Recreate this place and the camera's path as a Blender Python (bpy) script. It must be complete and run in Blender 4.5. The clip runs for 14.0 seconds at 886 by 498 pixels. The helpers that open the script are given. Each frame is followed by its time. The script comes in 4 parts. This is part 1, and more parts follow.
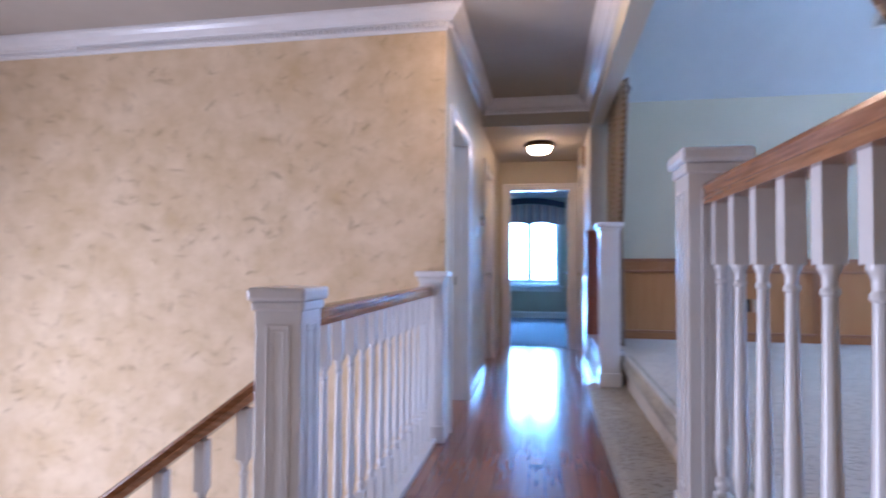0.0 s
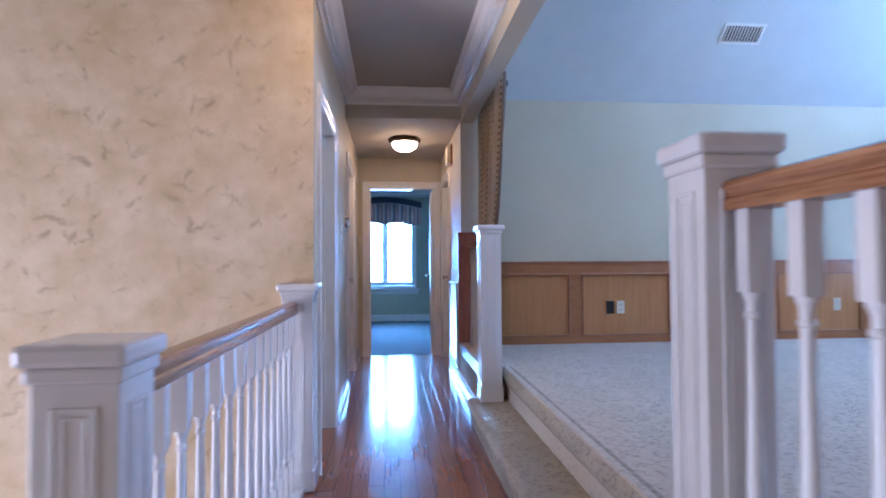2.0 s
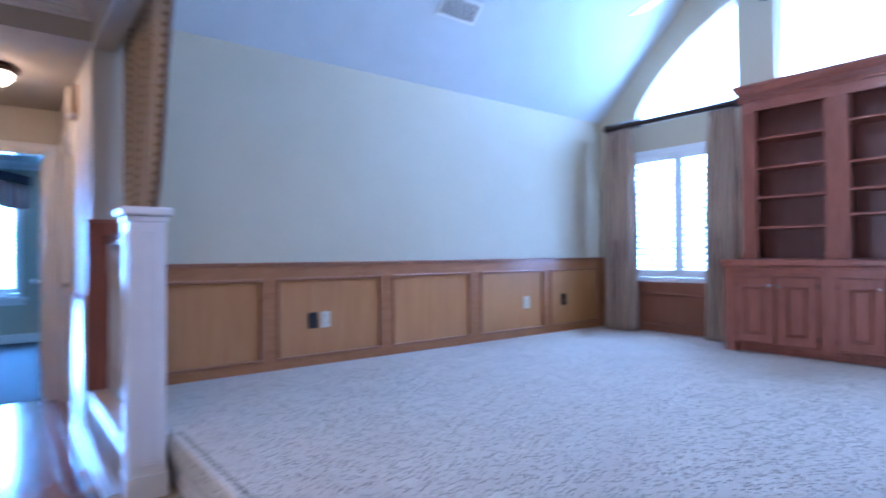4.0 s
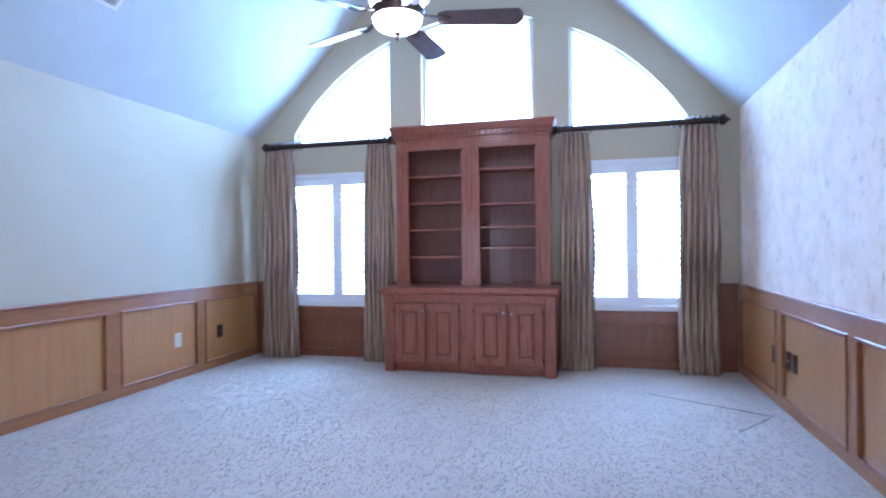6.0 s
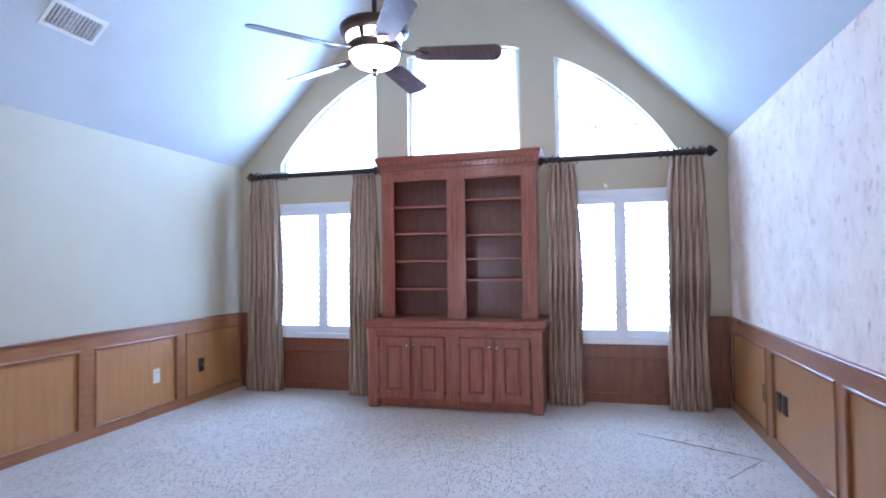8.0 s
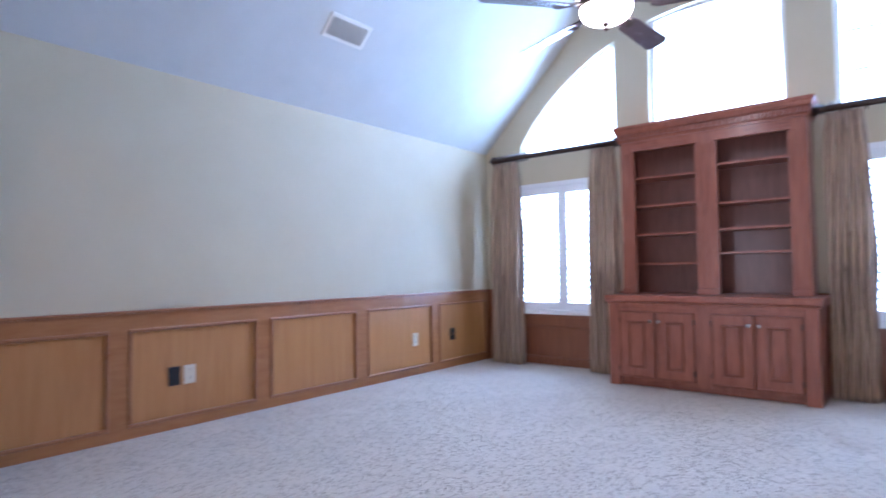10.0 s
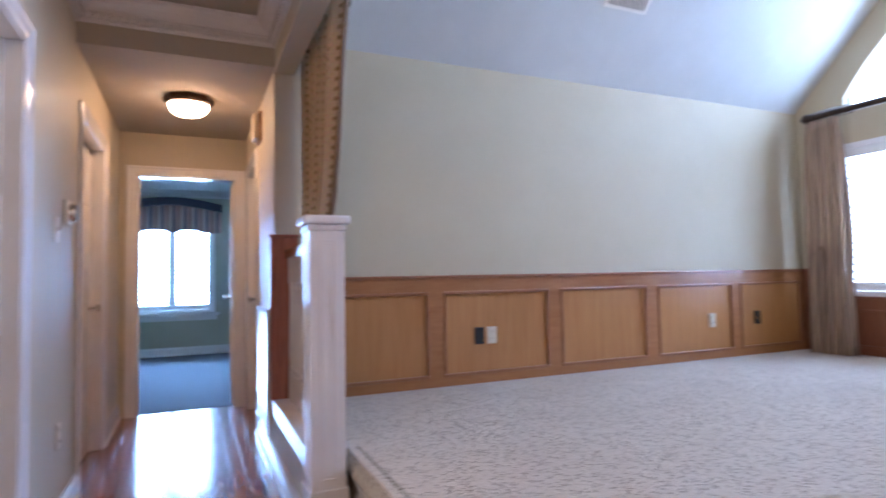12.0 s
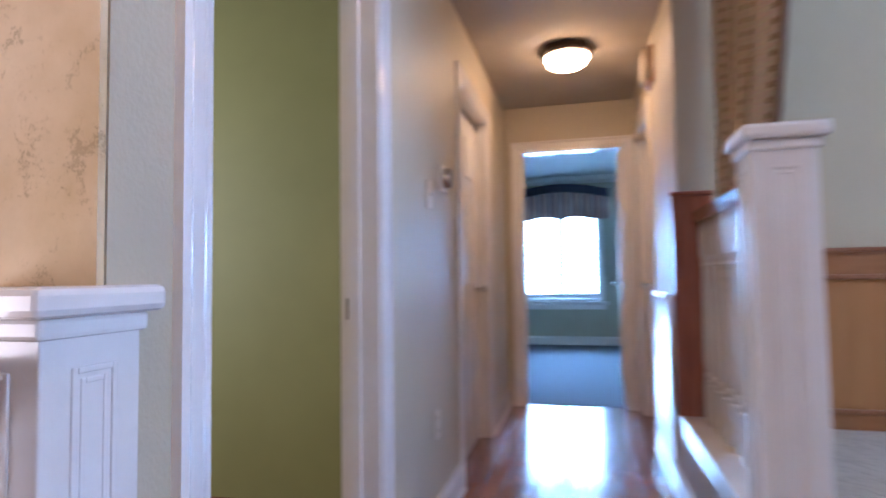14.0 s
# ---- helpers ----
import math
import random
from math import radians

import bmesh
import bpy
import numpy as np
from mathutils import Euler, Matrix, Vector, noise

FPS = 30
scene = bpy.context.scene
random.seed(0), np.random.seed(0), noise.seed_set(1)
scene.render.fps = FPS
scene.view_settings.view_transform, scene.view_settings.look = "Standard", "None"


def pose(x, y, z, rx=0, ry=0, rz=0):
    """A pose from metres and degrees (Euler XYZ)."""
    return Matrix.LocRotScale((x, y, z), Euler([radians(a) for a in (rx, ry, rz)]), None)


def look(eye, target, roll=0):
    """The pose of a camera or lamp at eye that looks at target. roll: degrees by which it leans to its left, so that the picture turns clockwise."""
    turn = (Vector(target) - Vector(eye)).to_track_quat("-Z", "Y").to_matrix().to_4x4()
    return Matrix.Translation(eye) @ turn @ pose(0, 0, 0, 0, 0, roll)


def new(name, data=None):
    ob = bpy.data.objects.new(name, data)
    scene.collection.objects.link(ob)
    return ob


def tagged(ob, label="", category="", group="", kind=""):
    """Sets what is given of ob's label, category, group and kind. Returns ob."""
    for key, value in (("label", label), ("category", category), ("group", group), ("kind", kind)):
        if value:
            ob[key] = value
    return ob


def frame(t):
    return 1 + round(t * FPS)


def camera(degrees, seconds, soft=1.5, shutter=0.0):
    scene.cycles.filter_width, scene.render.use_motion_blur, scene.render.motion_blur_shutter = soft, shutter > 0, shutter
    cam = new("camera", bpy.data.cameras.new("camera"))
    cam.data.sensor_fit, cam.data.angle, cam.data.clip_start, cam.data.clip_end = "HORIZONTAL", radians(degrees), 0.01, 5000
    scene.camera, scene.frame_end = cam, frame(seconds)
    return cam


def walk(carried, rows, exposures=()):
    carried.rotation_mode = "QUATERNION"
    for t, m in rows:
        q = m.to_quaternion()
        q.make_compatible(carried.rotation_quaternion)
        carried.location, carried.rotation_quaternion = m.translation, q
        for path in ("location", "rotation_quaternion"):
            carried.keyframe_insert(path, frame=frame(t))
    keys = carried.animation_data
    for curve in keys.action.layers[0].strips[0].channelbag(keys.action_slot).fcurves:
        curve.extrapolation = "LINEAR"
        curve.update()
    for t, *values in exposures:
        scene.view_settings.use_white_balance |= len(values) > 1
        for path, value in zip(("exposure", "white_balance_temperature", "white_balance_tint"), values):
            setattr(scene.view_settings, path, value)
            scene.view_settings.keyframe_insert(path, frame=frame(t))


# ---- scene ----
cam = camera(75.8, 14.0, soft=1.8, shutter=0.7)
PATH = [
    (0, (-0.109, -0.261, 1.062), (-0.464, 1.707, 1.115), 0.3),
    (0.5, (-0.205, -0.25, 1.129), (-0.248, 1.749, 1.186), 0.0),
    (1, (-0.298, -0.243, 1.157), (-0.196, 1.754, 1.215), -0.0),
    (1.5, (-0.358, -0.116, 1.14), (-0.182, 1.876, 1.196), -0.2),
    (2, (-0.322, 0.223, 1.117), (-0.139, 2.214, 1.166), -0.4),
    (2.5, (-0.305, 0.604, 1.099), (-0.098, 2.593, 1.142), -0.4),
    (3, (-0.283, 0.918, 1.109), (0.156, 2.869, 1.148), -0.2),
    (3.5, (-0.175, 1.17, 1.11), (0.708, 2.964, 1.15), -0.4),
    (4, (-0.144, 1.45, 1.165), (1.097, 3.018, 1.186), -0.5),
    (4.2, (-0.143, 1.525, 1.19), (1.236, 2.974, 1.214), -0.5),
    (6.3, (-0.137, 1.906, 1.486), (1.812, 2.353, 1.495), -0.5),
    (6.5, (-0.127, 1.904, 1.511), (1.827, 2.331, 1.534), -0.4),
    (7, (-0.075, 1.874, 1.581), (1.881, 2.29, 1.62), -0.5),
    (7.2, (-0.055, 1.851, 1.6), (1.9, 2.271, 1.646), -0.6),
    (9.3, (-0.022, 1.752, 1.415), (1.743, 2.691, 1.488), -0.9),
    (9.5, (-0.023, 1.74, 1.39), (1.684, 2.776, 1.467), -0.9),
    (10, (-0.016, 1.715, 1.33), (1.533, 2.983, 1.406), -0.8),
    (10.5, (-0.005, 1.65, 1.287), (1.347, 3.123, 1.363), -0.8),
    (11, (-0.027, 1.616, 1.22), (1.136, 3.24, 1.307), -1.0),
    (11.5, (-0.079, 1.655, 1.167), (0.924, 3.383, 1.259), -1.1),
    (12, (-0.147, 1.729, 1.115), (0.658, 3.557, 1.212), -1.1),
    (12.5, (-0.212, 1.88, 1.082), (0.381, 3.788, 1.179), -1.0),
    (13, (-0.255, 2.095, 1.062), (0.078, 4.064, 1.158), -0.9),
    (13.5, (-0.193, 2.314, 1.032), (-0.18, 4.312, 1.127), -0.8),
    (14, (-0.11, 2.563, 1.024), (-0.587, 4.502, 1.124), -0.8),
]
walk(cam, [(t, look(eye, target, roll)) for t, eye, target, roll in PATH],
     [(0, 0.15, 4600, 24), (1.5, 0.18, 4560, 23), (2.5, 0.15, 4480, 22), (3.5, 0.27, 4360, 24), (4, 0.33, 4260, 25), (6.5, 0.37, 4660, 25), (9.5, 0.41, 5000, 29), (11, 0.38, 5080, 30), (12, 0.34, 5400, 30), (12.5, 0.34, 5540, 29), (14, 0.35, 5250, 27)])

# ---- light ----
world = bpy.data.worlds.new("sky")
scene.world = world
world.use_nodes = True
sky = world.node_tree.nodes.new("ShaderNodeTexSky")
sky.sky_type, sky.sun_disc = "NISHITA", False
sky.sun_elevation, sky.sun_rotation = radians(55), radians(250)
world.node_tree.nodes["Background"].inputs[1].default_value = 0.1
world.node_tree.links.new(sky.outputs[0], world.node_tree.nodes["Background"].inputs[0])


def lamp(name, kind, m, energy, color, **sizes):
    data = bpy.data.lights.new(name, kind)
    data.energy, data.color = energy, color
    if kind == "AREA":
        data.shape = "RECTANGLE"
        data.size, data.size_y = sizes["size"], sizes["size_y"]
    if kind == "SUN":
        data.angle = radians(0.6)
    ob = new(name, data)
    ob.matrix_world = m
    return ob


lamp("sun", "SUN", look((-10, 4, 14), (0, 2, 0)), 3.0, (1.0, 0.95, 0.88))
lamp("daylight_study", "AREA", look((5.75, 2.945, 2.75), (0, 2.945, 1.35)), 485, (0.43, 0.69, 1.0), size=4.6, size_y=3.4)
lamp("daylight_bedroom", "AREA", look((-0.43, 11.75, 1.5), (-0.43, 0, 1.5)), 640, (0.31, 0.64, 1.0), size=1.7, size_y=2.2)
lamp("daylight_foyer", "AREA", look((-4.58, 0.8, -0.2), (0, 0.8, -0.2)), 160, (1.0, 0.88, 0.75), size=2.2, size_y=2.4)
lamp("daylight_green_room", "AREA", look((-3.12, 4.3, 1.4), (0, 4.3, 1.2)), 30, (1.0, 0.92, 0.78), size=1.0, size_y=1.3)


# ---- materials ----
def mat(name, c1, c2=None, scale=6.0, rough=0.5, bump=0.0, bscale=60.0, metal=0.0, stretch=(1, 1, 1), coat=0.0, rnd=0.0,
        detail=5.0, rvar=0.08, coord="Object", emit=0.0):
    m = bpy.data.materials.new(name)
    m.use_nodes = True
    nt = m.node_tree
    b = nt.nodes["Principled BSDF"]
    b.inputs["Roughness"].default_value = rough
    b.inputs["Metallic"].default_value = metal
    b.inputs["Coat Weight"].default_value = coat
    b.inputs["Coat Roughness"].default_value = 0.12
    tc = nt.nodes.new("ShaderNodeTexCoord")
    mp = nt.nodes.new("ShaderNodeMapping")
    mp.inputs["Scale"].default_value = stretch
    nt.links.new(tc.outputs[coord], mp.inputs[0])
    n = nt.nodes.new("ShaderNodeTexNoise")
    n.inputs["Scale"].default_value, n.inputs["Detail"].default_value, n.inputs["Roughness"].default_value = scale, detail, 0.6
    nt.links.new(mp.outputs[0], n.inputs["Vector"])
    ramp = nt.nodes.new("ShaderNodeValToRGB")
    ramp.color_ramp.elements[0].position, ramp.color_ramp.elements[1].position = 0.3, 0.7
    ramp.color_ramp.elements[0].color = (*c1, 1)
    ramp.color_ramp.elements[1].color = (*(c2 or [min(1, v * 1.06) for v in c1]), 1)
    nt.links.new(n.outputs[0], ramp.inputs[0])
    col = ramp.outputs[0]
    if rnd:
        info = nt.nodes.new("ShaderNodeObjectInfo")
        rr = nt.nodes.new("ShaderNodeMapRange")
        rr.inputs[3].default_value, rr.inputs[4].default_value = 1 - rnd, 1 + rnd
        hs = nt.nodes.new("ShaderNodeHueSaturation")
        nt.links.new(info.outputs["Random"], rr.inputs[0])
        nt.links.new(rr.outputs[0], hs.inputs["Value"])
        nt.links.new(col, hs.inputs["Color"])
        add = nt.nodes.new("ShaderNodeVectorMath")
        cmb = nt.nodes.new("ShaderNodeMath")
        cmb.operation, cmb.inputs[1].default_value = "MULTIPLY", 37.0
        nt.links.new(info.outputs["Random"], cmb.inputs[0])
        nt.links.new(tc.outputs[coord], add.inputs[0])
        nt.links.new(cmb.outputs[0], add.inputs[1])
        nt.links.new(add.outputs[0], mp.inputs[0])
        col = hs.outputs[0]
    nt.links.new(col, b.inputs["Base Color"])
    if rvar:
        rg = nt.nodes.new("ShaderNodeMapRange")
        rg.inputs[3].default_value, rg.inputs[4].default_value = max(0.02, rough - rvar), min(1, rough + rvar)
        nt.links.new(n.outputs[0], rg.inputs[0])
        nt.links.new(rg.outputs[0], b.inputs["Roughness"])
    if bump:
        n2 = nt.nodes.new("ShaderNodeTexNoise")
        n2.inputs["Scale"].default_value, n2.inputs["Detail"].default_value = bscale, 3.0
        nt.links.new(mp.outputs[0], n2.inputs["Vector"])
        bp = nt.nodes.new("ShaderNodeBump")
        bp.inputs["Strength"].default_value, bp.inputs["Distance"].default_value = bump, 0.01
        nt.links.new(n2.outputs[0], bp.inputs["Height"])
        nt.links.new(bp.outputs[0], b.inputs["Normal"])
    if emit:
        b.inputs["Emission Color"].default_value = (*c1, 1)
        b.inputs["Emission Strength"].default_value = emit
    return m


SCRAPES = ((0.35, 4, 17, 0.0, 0.40), (-0.6, 5, 20, 7.3, 0.40), (1.45, 5, 20, 3.1, 0.36), (2.2, 7, 28, 5.7, 0.42), (0.9, 8, 30, 9.4, 0.42), (-0.1, 6, 30, 2.6, 0.42))
TICKS = ((1.50, 8, 60, 0.0, 0.48), (1.78, 9, 66, 7.3, 0.48), (1.25, 8, 70, 3.1, 0.46), (1.57, 12, 80, 5.7, 0.50), (1.0, 12, 70, 9.4, 0.40), (2.0, 10, 70, 4.4, 0.44))


def plaster(name, ground, pale, mark, amount, fine=1.0, dabs=SCRAPES, rare=0.5):
    """Trowelled faux finish: clouds of two tones and short, ragged scraped marks lying several ways."""
    m = mat(name, ground, pale, scale=5.5, rough=0.75, detail=11)
    nt = m.node_tree
    b = nt.nodes["Principled BSDF"]
    base = b.inputs["Base Color"].links[0].from_socket
    tc = nt.nodes.new("ShaderNodeTexCoord")
    wobble = nt.nodes.new("ShaderNodeTexNoise")
    wobble.inputs["Scale"].default_value, wobble.inputs["Detail"].default_value, wobble.inputs["Roughness"].default_value = 17.0 * fine, 6.0, 0.7
    nt.links.new(tc.outputs["Object"], wobble.inputs["Vector"])
    shift = nt.nodes.new("ShaderNodeVectorMath")
    shift.operation = "MULTIPLY_ADD"
    shift.inputs[1].default_value = (0.11 / fine, 0.11 / fine, 0.11 / fine)
    nt.links.new(wobble.outputs["Color"], shift.inputs[0])
    nt.links.new(tc.outputs["Object"], shift.inputs[2])
    grain = nt.nodes.new("ShaderNodeTexNoise")
    grain.inputs["Scale"].default_value, grain.inputs["Detail"].default_value, grain.inputs["Roughness"].default_value = 100.0 * fine, 5.0, 0.65
    nt.links.new(shift.outputs[0], grain.inputs["Vector"])
    total = None
    for turn, sx, sz, seed, size in dabs:
        mp = nt.nodes.new("ShaderNodeMapping")
        mp.inputs["Location"].default_value = (seed, seed, seed)
        mp.inputs["Rotation"].default_value = (0, turn, 0)
        mp.vector_type = "TEXTURE"
        mp.inputs["Scale"].default_value = (1 / sx, 100.0, 1 / sz)
        nt.links.new(shift.outputs[0], mp.inputs[0])
        v = nt.nodes.new("ShaderNodeTexVoronoi")
        v.inputs["Scale"].default_value = 1.0
        nt.links.new(mp.outputs[0], v.inputs["Vector"])
        near = nt.nodes.new("ShaderNodeMapRange")
        near.inputs[1].default_value, near.inputs[2].default_value = size, size * 0.2
        nt.links.new(v.outputs["Distance"], near.inputs[0])
        sep = nt.nodes.new("ShaderNodeSeparateColor")
        nt.links.new(v.outputs["Color"], sep.inputs[0])
        pick = nt.nodes.new("ShaderNodeMapRange")
        pick.inputs[1].default_value, pick.inputs[2].default_value = rare, 0.97
        nt.links.new(sep.outputs[0], pick.inputs[0])
        mul = nt.nodes.new("ShaderNodeMath")
        mul.operation = "MULTIPLY"
        nt.links.new(near.outputs[0], mul.inputs[0])
        nt.links.new(pick.outputs[0], mul.inputs[1])
        if total is None:
            total = mul.outputs[0]
        else:
            mx = nt.nodes.new("ShaderNodeMath")
            mx.operation = "MAXIMUM"
            nt.links.new(total, mx.inputs[0])
            nt.links.new(mul.outputs[0], mx.inputs[1])
            total = mx.outputs[0]
    rag = nt.nodes.new("ShaderNodeMath")
    rag.operation = "MULTIPLY_ADD"
    rag.inputs[1].default_value = 4.5
    nt.links.new(grain.outputs[0], rag.inputs[0])
    nt.links.new(total, rag.inputs[2])
    edge = nt.nodes.new("ShaderNodeMapRange")
    edge.inputs[1].default_value, edge.inputs[2].default_value = 2.92, 3.10
    nt.links.new(rag.outputs[0], edge.inputs[0])
    total = edge.outputs[0]
    amt = nt.nodes.new("ShaderNodeMath")
    amt.operation, amt.inputs[1].default_value = "MULTIPLY", amount
    nt.links.new(total, amt.inputs[0])
    mix = nt.nodes.new("ShaderNodeMix")
    mix.data_type = "RGBA"
    nt.links.new(amt.outputs[0], mix.inputs[0])
    nt.links.new(base, mix.inputs[6])
    mix.inputs[7].default_value = (*mark, 1)
    nt.links.new(mix.outputs[2], b.inputs["Base Color"])
    bp = nt.nodes.new("ShaderNodeBump")
    bp.inputs["Strength"].default_value, bp.inputs["Distance"].default_value = 0.5, 0.004
    bp.invert = True
    nt.links.new(total, bp.inputs["Height"])
    nt.links.new(bp.outputs[0], b.inputs["Normal"])
    return m


def carpet_mat(name, c1, c2, c3):
    """Looped pile: short flecks laid one way, with a darker gap between tufts."""
    m = mat(name, c1, c2, scale=3.0, rough=0.95, rvar=0)
    nt = m.node_tree
    b = nt.nodes["Principled BSDF"]
    base = b.inputs["Base Color"].links[0].from_socket
    tc = nt.nodes.new("ShaderNodeTexCoord")
    wob = nt.nodes.new("ShaderNodeTexNoise")
    wob.inputs["Scale"].default_value = 22.0
    nt.links.new(tc.outputs["Object"], wob.inputs["Vector"])
    shift = nt.nodes.new("ShaderNodeVectorMath")
    shift.operation = "MULTIPLY_ADD"
    shift.inputs[1].default_value = (0.03, 0.03, 0.03)
    nt.links.new(wob.outputs["Color"], shift.inputs[0])
    nt.links.new(tc.outputs["Object"], shift.inputs[2])
    total = None
    for turn, sx, sy, seed in ((0.55, 27, 70, 0.0), (-0.45, 25, 74, 4.2)):
        mp = nt.nodes.new("ShaderNodeMapping")
        mp.inputs["Location"].default_value = (seed, seed, seed)
        mp.inputs["Scale"].default_value = (sx, sy, 40)
        mp.inputs["Rotation"].default_value = (0, 0, turn)
        nt.links.new(shift.outputs[0], mp.inputs[0])
        v = nt.nodes.new("ShaderNodeTexVoronoi")
        v.inputs["Scale"].default_value = 1.0
        nt.links.new(mp.outputs[0], v.inputs["Vector"])
        near = nt.nodes.new("ShaderNodeMapRange")
        near.inputs[1].default_value, near.inputs[2].default_value = 0.42, 0.2
        nt.links.new(v.outputs["Distance"], near.inputs[0])
        sep = nt.nodes.new("ShaderNodeSeparateColor")
        nt.links.new(v.outputs["Color"], sep.inputs[0])
        pick = nt.nodes.new("ShaderNodeMapRange")
        pick.inputs[1].default_value, pick.inputs[2].default_value = 0.35, 0.7
        nt.links.new(sep.outputs[0], pick.inputs[0])
        mul = nt.nodes.new("ShaderNodeMath")
        mul.operation = "MULTIPLY"
        nt.links.new(near.outputs[0], mul.inputs[0])
        nt.links.new(pick.outputs[0], mul.inputs[1])
        if total is None:
            total = mul.outputs[0]
        else:
            mx = nt.nodes.new("ShaderNodeMath")
            mx.operation = "MAXIMUM"
            nt.links.new(total, mx.inputs[0])
            nt.links.new(mul.outputs[0], mx.inputs[1])
            total = mx.outputs[0]
    fuzz = nt.nodes.new("ShaderNodeTexNoise")
    fuzz.inputs["Scale"].default_value, fuzz.inputs["Detail"].default_value = 160.0, 2.0
    nt.links.new(tc.outputs["Object"], fuzz.inputs["Vector"])
    r = nt.nodes.new("ShaderNodeMath")
    r.operation = "MULTIPLY"
    nt.links.new(total, r.inputs[0])
    nt.links.new(fuzz.outputs[0], r.inputs[1])
    v = nt.nodes.new("ShaderNodeMath")
    v.operation = "MULTIPLY_ADD"
    v.inputs[1].default_value = -0.35
    nt.links.new(fuzz.outputs[0], v.inputs[0])
    nt.links.new(total, v.inputs[2])
    mix = nt.nodes.new("ShaderNodeMix")
    mix.data_type = "RGBA"
    nt.links.new(r.outputs[0], mix.inputs[0])
    nt.links.new(base, mix.inputs[6])
    mix.inputs[7].default_value = (*c3, 1)
    nt.links.new(mix.outputs[2], b.inputs["Base Color"])
    bp = nt.nodes.new("ShaderNodeBump")
    bp.inputs["Strength"].default_value, bp.inputs["Distance"].default_value = 0.8, 0.012
    bp.invert = True
    nt.links.new(v.outputs[0], bp.inputs["Height"])
    nt.links.new(bp.outputs[0], b.inputs["Normal"])
    return m


def fabric(name, stripes, count, rough=0.85, tufts=None):
    """Striped weave; the stripes follow the cloth's own width (u)."""
    m = mat(name, (0.2, 0.2, 0.2), rough=rough, rvar=0)
    nt = m.node_tree
    b = nt.nodes["Principled BSDF"]
    tc = nt.nodes.new("ShaderNodeTexCoord")
    sep = nt.nodes.new("ShaderNodeSeparateXYZ")
    nt.links.new(tc.outputs["UV"], sep.inputs[0])
    mul = nt.nodes.new("ShaderNodeMath")
    mul.operation, mul.inputs[1].default_value = "MULTIPLY", count
    nt.links.new(sep.outputs[0], mul.inputs[0])
    fr = nt.nodes.new("ShaderNodeMath")
    fr.operation = "FRACT"
    nt.links.new(mul.outputs[0], fr.inputs[0])
    r = nt.nodes.new("ShaderNodeValToRGB")
    r.color_ramp.interpolation = "CONSTANT"
    e = r.color_ramp.elements
    e[0].position, e[0].color = 0.0, (*stripes[0], 1)
    e[1].position, e[1].color = 1 / len(stripes), (*stripes[1], 1)
    for i, c in enumerate(stripes[2:], 2):
        x = e.new(i / len(stripes))
        x.color = (*c, 1)
    nt.links.new(fr.outputs[0], r.inputs[0])
    w = nt.nodes.new("ShaderNodeTexNoise")
    w.inputs["Scale"].default_value, w.inputs["Detail"].default_value = 90, 3
    nt.links.new(tc.outputs["Object"], w.inputs["Vector"])
    mix = nt.nodes.new("ShaderNodeMix")
    mix.data_type, mix.blend_type = "RGBA", "OVERLAY"
    mix.inputs[0].default_value = 0.35
    nt.links.new(r.outputs[0], mix.inputs[6])
    nt.links.new(w.outputs["Color"], mix.inputs[7])
    col = mix.outputs[2]
    if tufts:
        along = nt.nodes.new("ShaderNodeMath")
        along.operation, along.inputs[1].default_value = "MULTIPLY", 22.0
        nt.links.new(sep.outputs[1], along.inputs[0])
        part_v = nt.nodes.new("ShaderNodeMath")
        part_v.operation = "FRACT"
        nt.links.new(along.outputs[0], part_v.inputs[0])
        short = nt.nodes.new("ShaderNodeMath")
        short.operation, short.inputs[1].default_value = "LESS_THAN", 0.4
        nt.links.new(part_v.outputs[0], short.inputs[0])
        for spot in tufts:
            band = nt.nodes.new("ShaderNodeMath")
            band.operation, band.inputs[1].default_value, band.inputs[2].default_value = "COMPARE", spot, 0.035
            nt.links.new(fr.outputs[0], band.inputs[0])
            both = nt.nodes.new("ShaderNodeMath")
            both.operation = "MULTIPLY"
            nt.links.new(short.outputs[0], both.inputs[0])
            nt.links.new(band.outputs[0], both.inputs[1])
            dab = nt.nodes.new("ShaderNodeMix")
            dab.data_type = "RGBA"
            nt.links.new(both.outputs[0], dab.inputs[0])
            nt.links.new(col, dab.inputs[6])
            dab.inputs[7].default_value = (0.25, 0.165, 0.09, 1)
            col = dab.outputs[2]
    nt.links.new(col, b.inputs["Base Color"])
    bp = nt.nodes.new("ShaderNodeBump")
    bp.inputs["Strength"].default_value, bp.inputs["Distance"].default_value = 0.4, 0.004
    nt.links.new(w.outputs[0], bp.inputs["Height"])
    nt.links.new(bp.outputs[0], b.inputs["Normal"])
    return m


STUCCO = plaster("stucco", (0.60, 0.44, 0.235), (0.78, 0.62, 0.41), (0.26, 0.165, 0.07), 0.44, 1.25, SCRAPES, 0.62)
STUCCO_PALE = plaster("stucco_pale", (0.78, 0.585, 0.41), (0.91, 0.75, 0.58), (0.20, 0.115, 0.06), 0.95, 2.1, TICKS, 0.78)
GREIGE = mat("greige_paint", (0.49, 0.43, 0.31), (0.52, 0.46, 0.34), scale=3, rough=0.55, bump=0.12, bscale=120)
STUDY_PAINT = mat("study_paint", (0.54, 0.463, 0.305), (0.57, 0.493, 0.335), scale=3, rough=0.6, bump=0.12, bscale=120)
